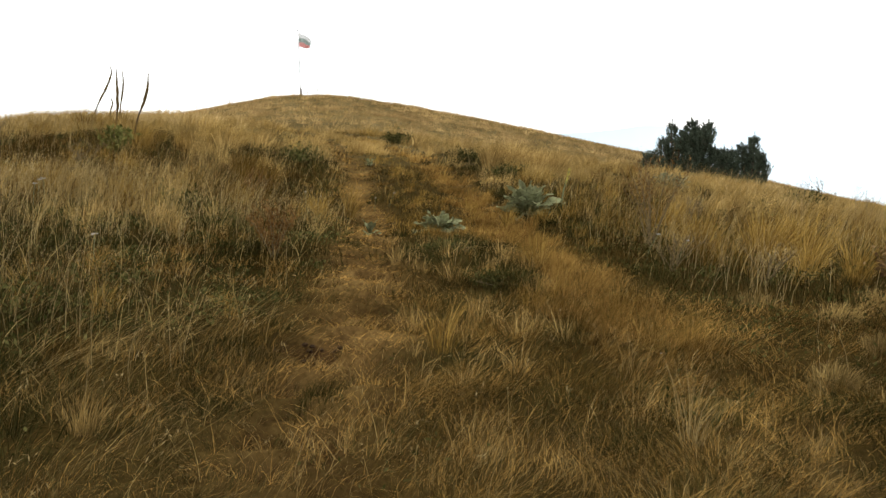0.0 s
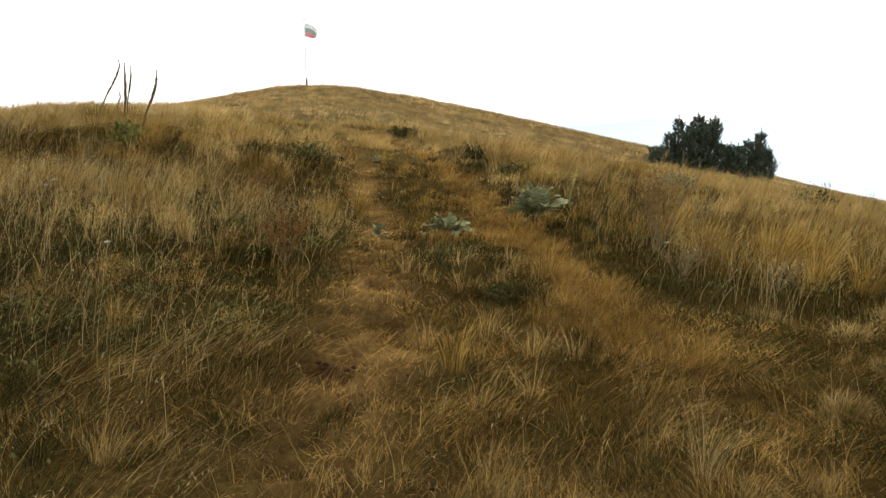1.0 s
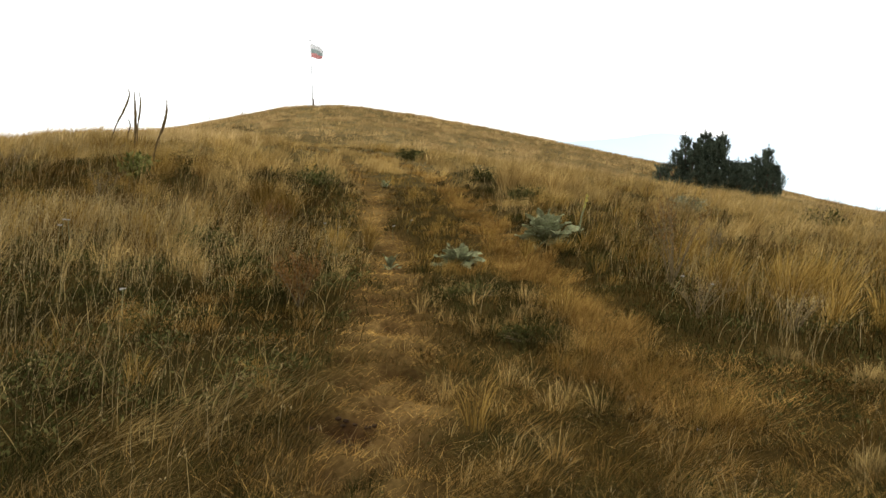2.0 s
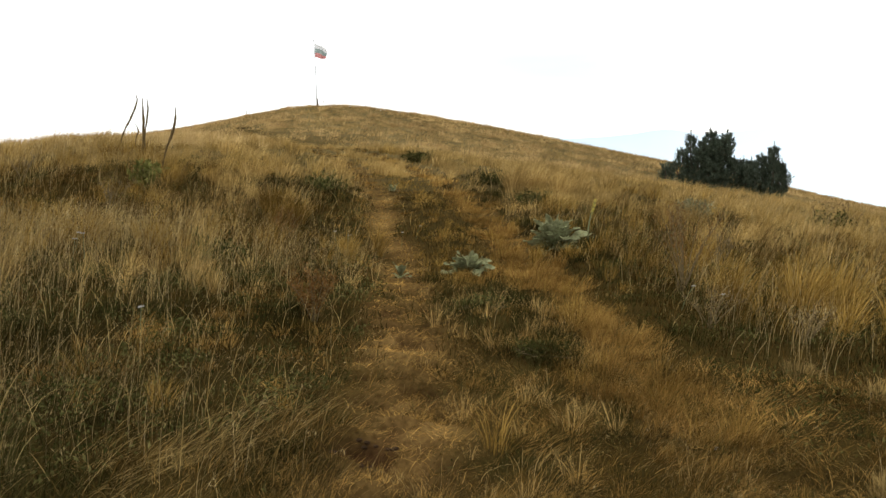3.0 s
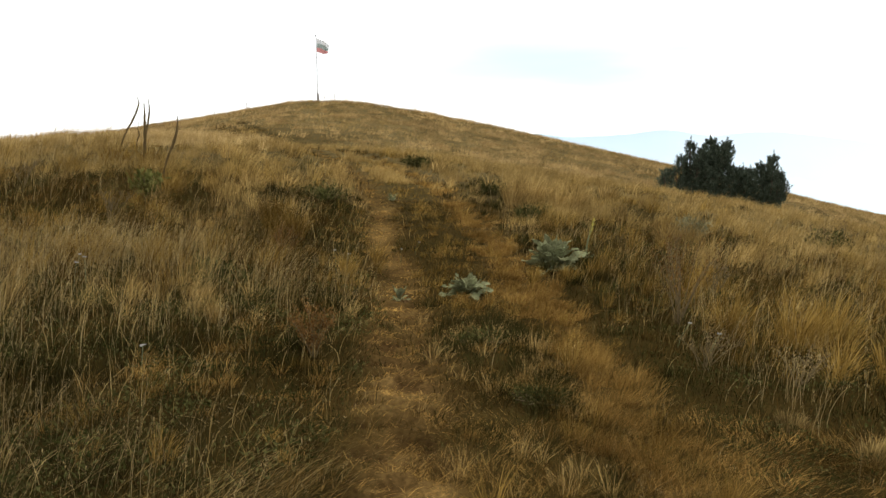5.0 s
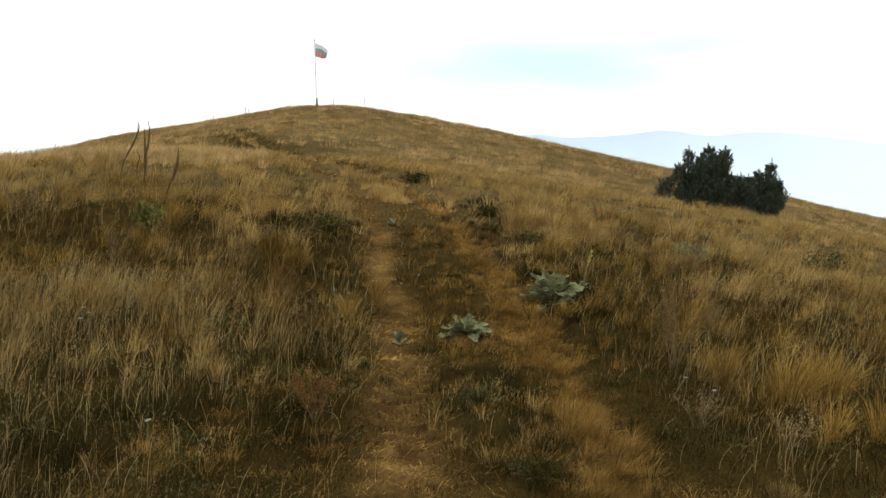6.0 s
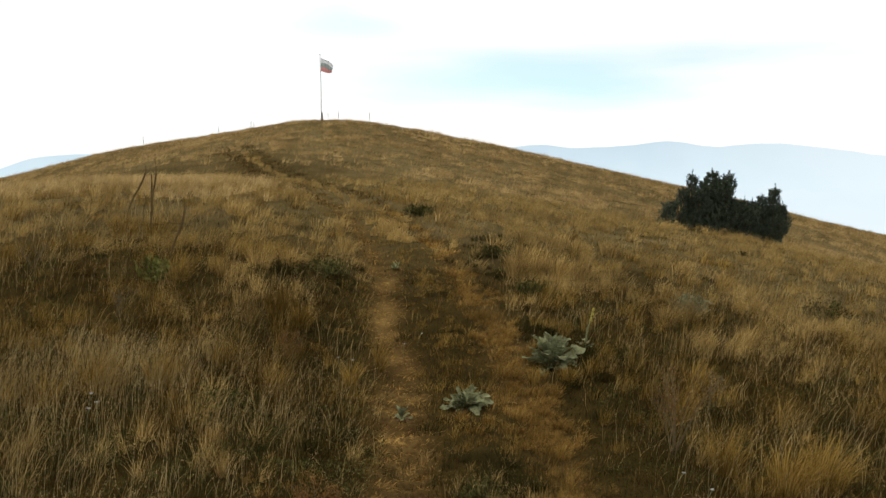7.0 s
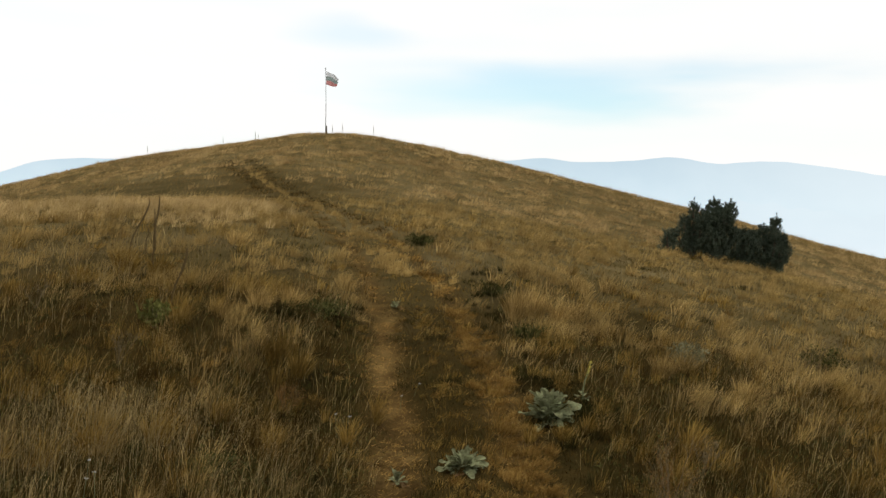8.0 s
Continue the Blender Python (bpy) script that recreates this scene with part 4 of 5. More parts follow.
M_WOOL = blade_material("woolly_grey_leaf", (0.092, 0.112, 0.064), (0.185, 0.212, 0.126), (0.37, 0.39, 0.262), 6.0, through=0.15, rough=0.9)
M_WITHER = blade_material("withered_leaf", (0.07, 0.045, 0.025), (0.14, 0.09, 0.045), (0.24, 0.17, 0.09), 8.0, through=0.1, rough=0.9)
M_STALK = solid_material("dead_stalk", (0.075, 0.050, 0.020), (0.145, 0.098, 0.042), 14.0, 0.95, 0.6, 90)
M_STEM = solid_material("green_stem", (0.13, 0.15, 0.07), (0.22, 0.23, 0.12), 12.0, 0.85, 0.3, 80)
M_YELLOW = solid_material("yellow_blossom", (0.45, 0.36, 0.05), (0.62, 0.52, 0.10), 40.0, 0.8, 0.2, 120)
M_BARK = solid_material("pine_bark", (0.06, 0.04, 0.03), (0.14, 0.10, 0.075), 9.0, 0.95, 0.6, 60)
M_NEEDLE = blade_material("pine_needles", (0.050, 0.068, 0.054), (0.082, 0.106, 0.084), (0.125, 0.155, 0.115), 1.2, through=0.06, rough=0.6, deep=0.6)
M_RED = solid_material("red_cloth", (0.62, 0.26, 0.25), (0.72, 0.34, 0.32), 3.0, 0.9, 0.1, 200)
M_GREENC = solid_material("green_cloth", (0.30, 0.36, 0.34), (0.37, 0.44, 0.41), 3.0, 0.9, 0.1, 200)
M_WHITE = solid_material("white_cloth", (0.74, 0.75, 0.76), (0.84, 0.85, 0.85), 3.0, 0.9, 0.1, 200)
M_POLE = solid_material("weathered_white_paint", (0.21, 0.21, 0.21), (0.32, 0.32, 0.315), 6.0, 0.6, 0.2, 60)
M_DARKWOOD = solid_material("dark_wood", (0.05, 0.035, 0.03), (0.11, 0.08, 0.06), 8.0, 0.9, 0.5, 50)
M_STONE = solid_material("pale_stone", (0.48, 0.45, 0.40), (0.66, 0.63, 0.58), 30.0, 0.9, 0.5, 120)
M_SOIL = solid_material("dark_loose_soil", (0.020, 0.012, 0.006), (0.052, 0.030, 0.014), 20.0, 0.95, 0.8, 90)
M_DOCK = blade_material("rust_seed_heads", (0.10, 0.055, 0.020), (0.17, 0.095, 0.034), (0.25, 0.15, 0.06), 5.0, through=0.1)
M_TWIG = solid_material("dry_brown_stem", (0.11, 0.082, 0.040), (0.22, 0.165, 0.085), 16.0, 0.95, 0.4, 80)
M_FLOWER = solid_material("white_flower", (0.32, 0.31, 0.27), (0.45, 0.43, 0.38), 50.0, 0.9, 0.2, 150)
M_SAGE = blade_material("grey_sage_leaf", (0.12, 0.125, 0.075), (0.18, 0.185, 0.12), (0.27, 0.27, 0.185), 5.0, through=0.15, rough=0.9)


# ---- woolly rosettes beside the track ----
def leaf_mesh(name, length, width, arch, mat, seed):
    """One broad leaf: pointed, folded along its rib, waved at the edge, arching over. Root at the origin, along +x."""
    rs = np.random.RandomState(seed)
    nu, nv = 9, 5
    v = []
    ph = rs.uniform(0, 6)
    for i in range(nu):
        q = i / (nu - 1)
        w = width * (math.sin(math.pi * min(1, q ** 1.45 * 0.93 + 0.05)) ** 0.62) * 0.5
        bend = arch * q
        cx, cz = length * math.sin(bend) / max(arch, 0.01), length * (1 - math.cos(bend)) / max(arch, 0.01) * -1
        for j in range(nv):
            s = j / (nv - 1) * 2 - 1
            fold = 0.32 * abs(s) * w + 0.24 * width * math.sin(q * 11 + ph + 1.9 * s) * abs(s) ** 1.5 * (0.4 + 0.6 * q)
            v.append((cx, s * w, cz + fold))
    f = [(i * nv + j, (i + 1) * nv + j, (i + 1) * nv + j + 1, i * nv + j + 1) for i in range(nu - 1) for j in range(nv - 1)]
    return mesh_from(name, np.array(v), np.array(f), 4, mat)


LEAVES = [leaf_mesh("leaf", 1.0, w, a, M_WOOL, k) for k, (w, a) in enumerate(((0.33, 0.4), (0.37, 0.7), (0.36, 1.0), (0.31, 0.15), (0.35, 0.5)))]
DEAD_LEAVES = [leaf_mesh("dead_leaf", 1.0, 0.38, a, M_WITHER, 20 + k) for k, a in enumerate((0.7, 1.2))]


def rosette(x, y, radius, tall, count, seed, label, dead=4, rise=1.0):
    """Leaves from flat outside to nearly upright in the heart."""
    rs = np.random.RandomState(seed)
    ob = thing("mullein_plant", x, y, label, "plant", "mullein plants by the track", 0.01)
    for k in range(count):
        q = k / (count - 1)
        a = k * 137.5 + rs.uniform(-18, 18)
        up = (12 + 66 * q ** 0.65) * rise + rs.uniform(-12, 12)
        ln = radius * (1.05 - 0.14 * q) * rs.uniform(0.50, 1.12)
        o = new("leaf", LEAVES[rs.randint(len(LEAVES))])
        o.parent = ob
        o.matrix_basis = pose(0, 0, 0.02 + tall * 0.30 * q, 0, 0, a) @ pose(radius * 0.06, 0, 0, rs.uniform(-32, 32), -up, rs.uniform(-14, 14)) @ Matrix.Diagonal((ln, ln * rs.uniform(0.85, 1.15), ln, 1))
    for k in range(dead):
        o = new("dead_leaf", DEAD_LEAVES[k % 2])
        o.parent = ob
        ln = radius * rs.uniform(0.75, 1.05)
        tagged(o, "withered brown lower leaf")
        o.matrix_basis = pose(0, 0, 0.025, 0, 0, rs.uniform(0, 360)) @ pose(radius * 0.15, 0, 0, rs.uniform(-20, 20), -4, 0) @ Matrix.Diagonal((ln, ln, ln, 1))
    return ob


rosette(1.04, 9.80, 0.43, 0.42, 68, 3, "large grey-green woolly mullein rosette beside the track", 6, 1.05)
rosette(-0.06, 8.08, 0.26, 0.10, 62, 8, "grey-green woolly mullein rosette between the wheel tracks", 3, 0.85)
rosette(-0.73, 7.58, 0.17, 0.12, 11, 12, "small half-withered mullein rosette at the track edge", 6)
rosette(-1.43, 14.74, 0.20, 0.06, 10, 15, "small flat pale rosette on the worn track", 2)


def flowering_mullein():
    ob = thing("flowering_mullein", 1.60, 10.75, "thin mullein stalk with yellow blossoms above a small rosette", "plant")
    rs = np.random.RandomState(31)
    line = spline([(0, 0, -0.02), (0.02, 0.02, 0.22), (0.08, 0.05, 0.42), (0.12, 0.06, 0.56)], 12)
    bm = bmesh.new()
    tube(bm, line, np.linspace(0.012, 0.007, 12), 6)
    stem = part("stem", bm, M_STEM, ob, "pale green woolly stem")
    bm = bmesh.new()
    top = spline([line[6], line[9], line[11]], 40)
    for k in range(64):
        c = Vector(top[rs.randint(40)]) + Vector((rs.normal(0, 0.010), rs.normal(0, 0.010), rs.normal(0, 0.006)))
        bmesh.ops.create_icosphere(bm, subdivisions=1, radius=rs.uniform(0.006, 0.011), matrix=Matrix.Translation(c) @ Matrix.Diagonal((1, 1, 0.6, 1)))
    part("blossom_spike", bm, M_YELLOW, stem, "small yellow flowers crowded on the spike")
    for k in range(7):
        o = new("leaf", LEAVES[k % 5])
        o.parent = ob
        o.matrix_basis = pose(0, 0, 0.02 + 0.03 * (k % 3), 0, 0, 51 * k) @ pose(0.01, 0, 0, 0, -30 - 5 * (k % 3), 0) @ Matrix.Diagonal((0.13, 0.11, 0.13, 1))


flowering_mullein()


# ---- dead stalks on the bank ----
def dead_stalk(points, thick, seed, label):
    """A dry flower stalk: bare below, a rough tapering spike above. Points from foot to tip, in the world."""
    rs = np.random.RandomState(seed)
    p = np.array(points, float)
    p[0, 2] = float(land(p[0, 0], p[0, 1])) - 0.05
    thick = thick * 0.78
    ob = new("dead_stalk")
    ob.empty_display_size = 0.1
    ob.matrix_basis = pose(*p[0])
    tagged(ob, label, "dead plant", "dead stalks on the bank")
    line = spline(p - p[0], 34)
    bm = bmesh.new()
    tube(bm, line[:15], np.linspace(thick * 0.55, thick * 0.6, 15), 7, 0.12, rs)
    part("stem", bm, M_STALK, ob)
    bm = bmesh.new()
    q = np.linspace(0, 1, 20)
    tube(bm, line[14:], thick * (0.60 + 0.18 * np.sin(math.pi * np.clip(q * 1.2, 0, 1))) * (1 - 0.85 * q ** 2.0) + 0.003, 9, 0.3, rs)
    part("seed_spike", bm, M_STALK, ob, "rough dark seed spike, dry")


STALK_LABEL = "dark dry mullein stalk standing in the grass"
dead_stalk([(-7.0, 15.5, 0), (-6.91, 15.5, 1.78), (-6.80, 15.5, 2.04), (-6.67, 15.5, 2.26), (-6.53, 15.5, 2.56), (-6.54, 15.5, 2.72)], 0.028, 1, "thin crooked dry stalk leaning over in the grass")
dead_stalk([(-6.62, 15.5, 0), (-6.60, 15.5, 1.80), (-6.54, 15.5, 2.0), (-6.59, 15.5, 2.15)], 0.02, 2, "short crooked dry stalk among taller ones")
dead_stalk([(-6.03, 14.35, 0), (-6.00, 14.35, 1.55), (-5.96, 14.35, 1.9), (-5.95, 14.35, 2.25), (-5.95, 14.35, 2.53)], 0.038, 3, "thick straight dry mullein stalk standing in the grass")
dead_stalk([(-7.02, 17.0, 0), (-7.03, 17.0, 1.9), (-6.96, 17.0, 2.3), (-6.92, 17.0, 2.55), (-6.93, 17.0, 2.82)], 0.03, 4, STALK_LABEL)
dead_stalk([(-4.62, 11.56, 0), (-4.52, 11.56, 1.44), (-4.41, 11.56, 1.70), (-4.34, 11.56, 1.92), (-4.32, 11.56, 2.12)], 0.03, 5, "curved dry mullein stalk leaning in the grass")
for k, (sx, sy, sh) in enumerate(((-13.05, 105, 1.25), (-18.6, 105, 0.95), (-17.22, 105, 1.1), (-43.7, 105, 1.2), (-33.4, 105, 0.9), (-29.0, 105, 1.0), (-28.6, 105, 0.8))):
    g = float(land(sx, sy))
    dead_stalk([(sx, sy, 0), (sx + 0.03, sy, g + sh * 0.7), (sx - 0.02, sy, g + sh * 1.4)], 0.055, 10 + k, "distant dry stalk on the hill's skyline")


# ---- flag on the summit ----
def flag():
    fx, fy = -19.5, 105.0
    ob = thing("flagpole", fx, fy, "tall weathered pole flying a white, green and red flag", "flag", sink=0.1)
    g = float(land(fx, fy)) - 0.1
    top = 18.05 - g
    bm = bmesh.new()
    tube(bm, [(0, 0, 0), (0.02, 0, top * 0.5), (-0.08, 0, top)], (0.05, 0.04, 0.03), 8)
    pole = part("pole", bm, M_POLE, ob, "slender pole with weathered grey-white paint")
    bm = bmesh.new()
    bmesh.ops.create_icosphere(bm, subdivisions=2, radius=0.09, matrix=Matrix.Translation((-0.08, 0, top + 0.05)))
    part("finial", bm, M_POLE, pole)
    bm = bmesh.new()
    tube(bm, [(0.12, -0.1, 0), (0.12, -0.1, 0.7), (0.11, -0.1, 1.25)], (0.12, 0.11, 0.10), 9)
    part("base_post", bm, M_DARKWOOD, ob, "short dark post at the pole's foot")
    cloth = new("cloth")
    cloth.parent = ob
    hoist, fly = 1.85, 1.75
    for name, mat, a, b, lab in (("white_stripe", M_WHITE, 0.0, 1 / 3, "white upper stripe"), ("green_stripe", M_GREENC, 1 / 3, 2 / 3, "dark green middle stripe"), ("red_stripe", M_RED, 2 / 3, 1.0, "red lower stripe")):
        v = []
        nu, nv = 22, 5
        for i in range(nu):
            q = i / (nu - 1)
            for j in range(nv):
                s = a + (b - a) * j / (nv - 1)
                sag = 0.75 * q ** 1.5 * (1 - s) + 0.22 * q + 0.06 * math.sin(7 * q + 4 * s)
                v.append((0.02 + fly * q * (0.93 - 0.10 * s), 0.22 * q * math.sin(8.5 * q + 1.5 * s) , top - 0.30 - hoist * s - sag))
        f = [(i * nv + j, (i + 1) * nv + j, (i + 1) * nv + j + 1, i * nv + j + 1) for i in range(nu - 1) for j in range(nv - 1)]
        o = array_part(name, v, f, 4, mat, cloth, lab)
        o.parent = ob


flag()


# ---- pines on the slope ----
def pine(x, y, tall, leaders, seed, label):
    """A low spreading mountain pine: several leaders from one foot, each clothed in upturned shoots."""
    rs = np.random.RandomState(seed)
    ob = thing("pine_tree", x, y, label, "tree", "pines on the slope", 0.05)
    bm = bmesh.new()
    limbs = bmesh.new()
    spots, ways = [], []
    for k, (lx, ly, lh, lr) in enumerate(leaders):
        line = spline([(0, 0, 0), (lx * 0.45, ly * 0.45, lh * 0.3), (lx * 0.85, ly * 0.85, lh * 0.65), (lx, ly, lh)], 14)
        tube(bm if k == 0 else limbs, line, np.linspace(0.07 + 0.02 * lh, 0.012, 14), 7, 0.1, rs)
        n = int(165 * lh * lr)
        for j in range(n):
            q = rs.uniform(0.02, 1) ** 0.8
            c = line[min(13, int(q * 13))]
            r = lr * ((1 - q) ** 0.75) * (0.8 + 0.35 * math.sin(5 * q * lh + k)) + 0.10
            a = rs.uniform(0, math.tau)
            u = rs.uniform(0.2, 1) ** 0.5 * (1.3 if j % 5 == 0 else 1.0)
            spots.append((c[0] + math.cos(a) * r * u, c[1] + math.sin(a) * r * u, c[2] * 0.97 + rs.uniform(-0.05, 0.12)))
            ways.append((math.cos(a) * 0.50 * u, math.sin(a) * 0.50 * u, rs.uniform(0.75, 1.05)))
            if j % 9 == 0:
                tube(limbs, [c, (c[0] + math.cos(a) * r * 0.5, c[1] + math.sin(a) * r * 0.5, c[2] - 0.03), spots[-1]], (0.018, 0.012, 0.006), 4)
        for j in range(3):
            spots.append((lx + rs.normal(0, 0.03), ly + rs.normal(0, 0.03), lh - 0.12 * j))
            ways.append((rs.normal(0, 0.1), rs.normal(0, 0.1), 1.0))
    part("trunk", bm, M_BARK, ob)
    part("branchwork", limbs, M_BARK, ob)
    s, w = np.array(spots), np.array(ways)
    w /= np.linalg.norm(w, axis=1)[:, None]
    m = len(s)
    needles = 44
    i = np.repeat(np.arange(m), needles)
    n = len(i)
    along = rs.uniform(0, 1, n)
    ln = rs.uniform(0.20, 0.36, m)[i]
    root = s[i] + w[i] * (along * ln)[:, None]
    d = rs.normal(0, 1, (n, 3))
    d -= w[i] * np.sum(d * w[i], 1)[:, None]
    d /= np.linalg.norm(d, axis=1)[:, None]
    go = d * 0.80 + w[i] * 0.75
    side = np.cross(go, rs.normal(0, 1, (n, 3)))
    side /= np.linalg.norm(side, axis=1)[:, None]
    size = (rs.uniform(0.080, 0.125, n) * (1.1 - 0.4 * along))[:, None]
    v = np.stack([root - side * 0.010, root + side * 0.010, root + go * size], 1).reshape(-1, 3)
    f = np.arange(n)[:, None] * 3 + np.array([[0, 1, 2]])
    array_part("crown", v, f, 3, M_NEEDLE, ob, "dark blue-green needles on upturned shoots")


pine(12.45, 40.0, 3.2, [(-0.1, 0.0, 3.0, 0.8), (0.8, 0.1, 2.9, 0.7), (-0.5, -0.2, 2.55, 0.75), (0.35, -0.5, 2.5, 0.95), (0.25, 0.5, 2.6, 0.9)], 1, "tallest of a clump of dark bushy pines")
pine(11.30, 39.8, 2.7, [(0.0, 0.0, 2.65, 0.5), (-0.4, 0.1, 1.9, 0.5), (0.4, -0.2, 2.0, 0.6), (-0.75, 0, 1.3, 0.4)], 2, "slim dark pine at the edge of a clump")
pine(15.35, 40.2, 2.6, [(0.25, 0.0, 2.85, 0.6), (-0.35, 0.1, 2.4, 0.7), (0.6, -0.2, 2.0, 0.6), (0.1, -0.4, 2.1, 0.8), (0.85, 0.1, 1.4, 0.5)], 3, "dark pine with ragged leaders at the clump's end")
pine(14.0, 40.1, 1.7, [(0.0, 0.0, 1.9, 0.8), (0.5, 0.1, 1.85, 0.75), (-0.5, -0.1, 2.05, 0.85), (0.1, -0.4, 1.6, 0.85)], 4, "low dark pine filling the middle of the clump")
pine(10.0, 39.6, 0.9, [(0.0, 0.0, 1.15, 0.32), (0.2, 0.0, 0.95, 0.3)], 5, "young pine seedling beside the clump")


# ---- weeds ----
def dry_weed(x, y, tall, spread, stems, seed, label, heads=M_DOCK, grain=0.006, per=9, name="dry_weed", bare=0.5):
    """A dead branching weed: thin stems that fork, with clusters of dry seeds."""
    rs = np.random.RandomState(seed)
    ob = thing(name, x, y, label, "dead plant", sink=0.02)
    bm = bmesh.new()
    pts = []
    for k in range(stems):
        a = rs.uniform(0, math.tau)
        s, h = spread * rs.uniform(0.2, 1), tall * rs.uniform(0.65, 1)
        tip = (math.cos(a) * s + 0.05, math.sin(a) * s, h)
        line = spline([(rs.normal(0, 0.015), rs.normal(0, 0.015), 0), (tip[0] * 0.35, tip[1] * 0.35, h * 0.45), (tip[0] * 0.7, tip[1] * 0.7, h * 0.8), tip], 9)
        tube(bm, line, np.linspace(0.0045, 0.0018, 9), 4)
        pts += [line[j] for j in range(int(9 * bare), 9)]
        for j in range(4):
            c = line[rs.randint(3, 9)]
            b = rs.uniform(0, math.tau)
            ln = tall * rs.uniform(0.10, 0.26)
            e = (c[0] + math.cos(b) * ln * 0.6, c[1] + math.sin(b) * ln * 0.6, c[2] + ln * 0.8)
            mid = ((c[0] + e[0]) / 2 + 0.01, (c[1] + e[1]) / 2, (c[2] + e[2]) / 2 - 0.01)
            tube(bm, [c, mid, e], (0.0022, 0.0018, 0.0012), 3)
            pts += [np.array(mid), np.array(e)]
    part("branching_stem", bm, M_TWIG, ob, "thin brown forking stem")
    p = np.repeat(np.array(pts), per, axis=0)
    n = len(p)
    p = p + rs.normal(0, grain * 1.8, (n, 3))
    u = rs.normal(0, 1, (n, 3))
    u /= np.linalg.norm(u, axis=1)[:, None]
    w = np.cross(u, rs.normal(0, 1, (n, 3)))
    w /= np.linalg.norm(w, axis=1)[:, None]
    g = grain * rs.uniform(0.6, 1.3, n)[:, None]
    v = np.stack([p - u * g, p + w * g * 0.55, p + u * g, p - w * g * 0.55], 1).reshape(-1, 3)
    o = array_part("seed_head", v, np.arange(n)[:, None] * 4 + np.array([[0, 1, 2, 3]]), 4, heads, ob, "clusters of small dry seeds")
    tagged(o, kind="stuff")


dry_weed(-1.06, 4.85, 0.34, 0.20, 9, 1, "rust-red dry dock with crowded seeds at the track edge", per=14, grain=0.008, name="dry_dock", bare=0.25)
dry_weed(-2.2, 8.9, 0.42, 0.2, 7, 6, "rust-brown dry dock on the bank", per=12, grain=0.009, name="dry_dock", bare=0.3)
dry_weed(1.83, 6.85, 0.80, 0.34, 16, 2, "tall brown dry weed with thin forking stems", per=3, grain=0.010)
dry_weed(1.55, 5.2, 0.26, 0.25, 10, 3, "low dry weed with small pale seed balls", heads=M_PALE, per=3, grain=0.007)
dry_weed(2.1, 5.0, 0.28, 0.25, 9, 7, "low dry weed with small pale seed balls", heads=M_PALE, per=3, grain=0.007)
dry_weed(2.75, 4.7, 0.36, 0.22, 7, 4, "bent dry weed with curled withered leaves", heads=M_WITHER, per=5, grain=0.022)
for k, (wx, wy, wh) in enumerate(((2.6, 8.4, 0.5), (-4.6, 9.8, 0.45), (-6.6, 11.4, 0.45))):
    dry_weed(wx, wy, wh, 0.28, 6, 20 + k, "dark dry weed standing above the grass", heads=M_TWIG, per=4, grain=0.010)
# tall dry umbels on the shoulder of the slope, which stand against the sky
for k, (wx, wy, top) in enumerate(((6.2, 14.2, 0.38), (6.6, 14.6, 0.34), (7.15, 15.0, 0.32), (7.5, 15.4, 0.25), (8.1, 15.5, 0.13), (8.6, 16.0, 0.09))):
    dry_weed(wx, wy, top - float(land(wx, wy)), 0.34, 4, 40 + k, "tall dry weed with dark seed heads against the sky", heads=M_STALK, per=2, grain=0.012, bare=0.8)


def leafy_clump(name, x, y, tall, spread, count, size, mat, seed, label, category="plant"):
    """A low shrub: short stems and many small pointed leaves with gaps between."""
    rs = np.random.RandomState(seed)
    ob = thing(name, x, y, label, category, sink=0.02)
    bm = bmesh.new()
    tips = []
    for k in range(16):
        a, s = rs.uniform(0, math.tau), spread * math.sqrt(rs.uniform(0.02, 1))
        h = tall * rs.uniform(0.6, 1) * (1 - 0.45 * (s / spread) ** 2)
        line = spline([(rs.normal(0, 0.02), rs.normal(0, 0.02), 0), (math.cos(a) * s * 0.5, math.sin(a) * s * 0.5, h * 0.6), (math.cos(a) * s, math.sin(a) * s, h)], 7)
        tube(bm, line, np.linspace(0.006, 0.002, 7), 4)
        tips.append(line)
    part("branching_stem", bm, M_TWIG, ob)
    L = np.array(tips)
    n = count
    c = L[rs.randint(0, 16, n), rs.randint(2, 7, n)] + rs.normal(0, spread * 0.14, (n, 3))
    c[:, 2] = np.abs(c[:, 2])
    u = rs.normal(0, 1, (n, 3)) + np.array([0, 0, 0.9])
    u /= np.linalg.norm(u, axis=1)[:, None]
    w = np.cross(u, rs.normal(0, 1, (n, 3)))
    w /= np.linalg.norm(w, axis=1)[:, None]
    g = size * rs.uniform(0.6, 1.3, n)[:, None]
    v = np.stack([c, c + u * g * 0.5 + w * g * 0.2, c + u * g, c + u * g * 0.5 - w * g * 0.2], 1).reshape(-1, 3)
    o = array_part("foliage", v, np.arange(n)[:, None] * 4 + np.array([[0, 1, 2, 3]]), 4, mat, ob)
    tagged(o, kind="stuff")


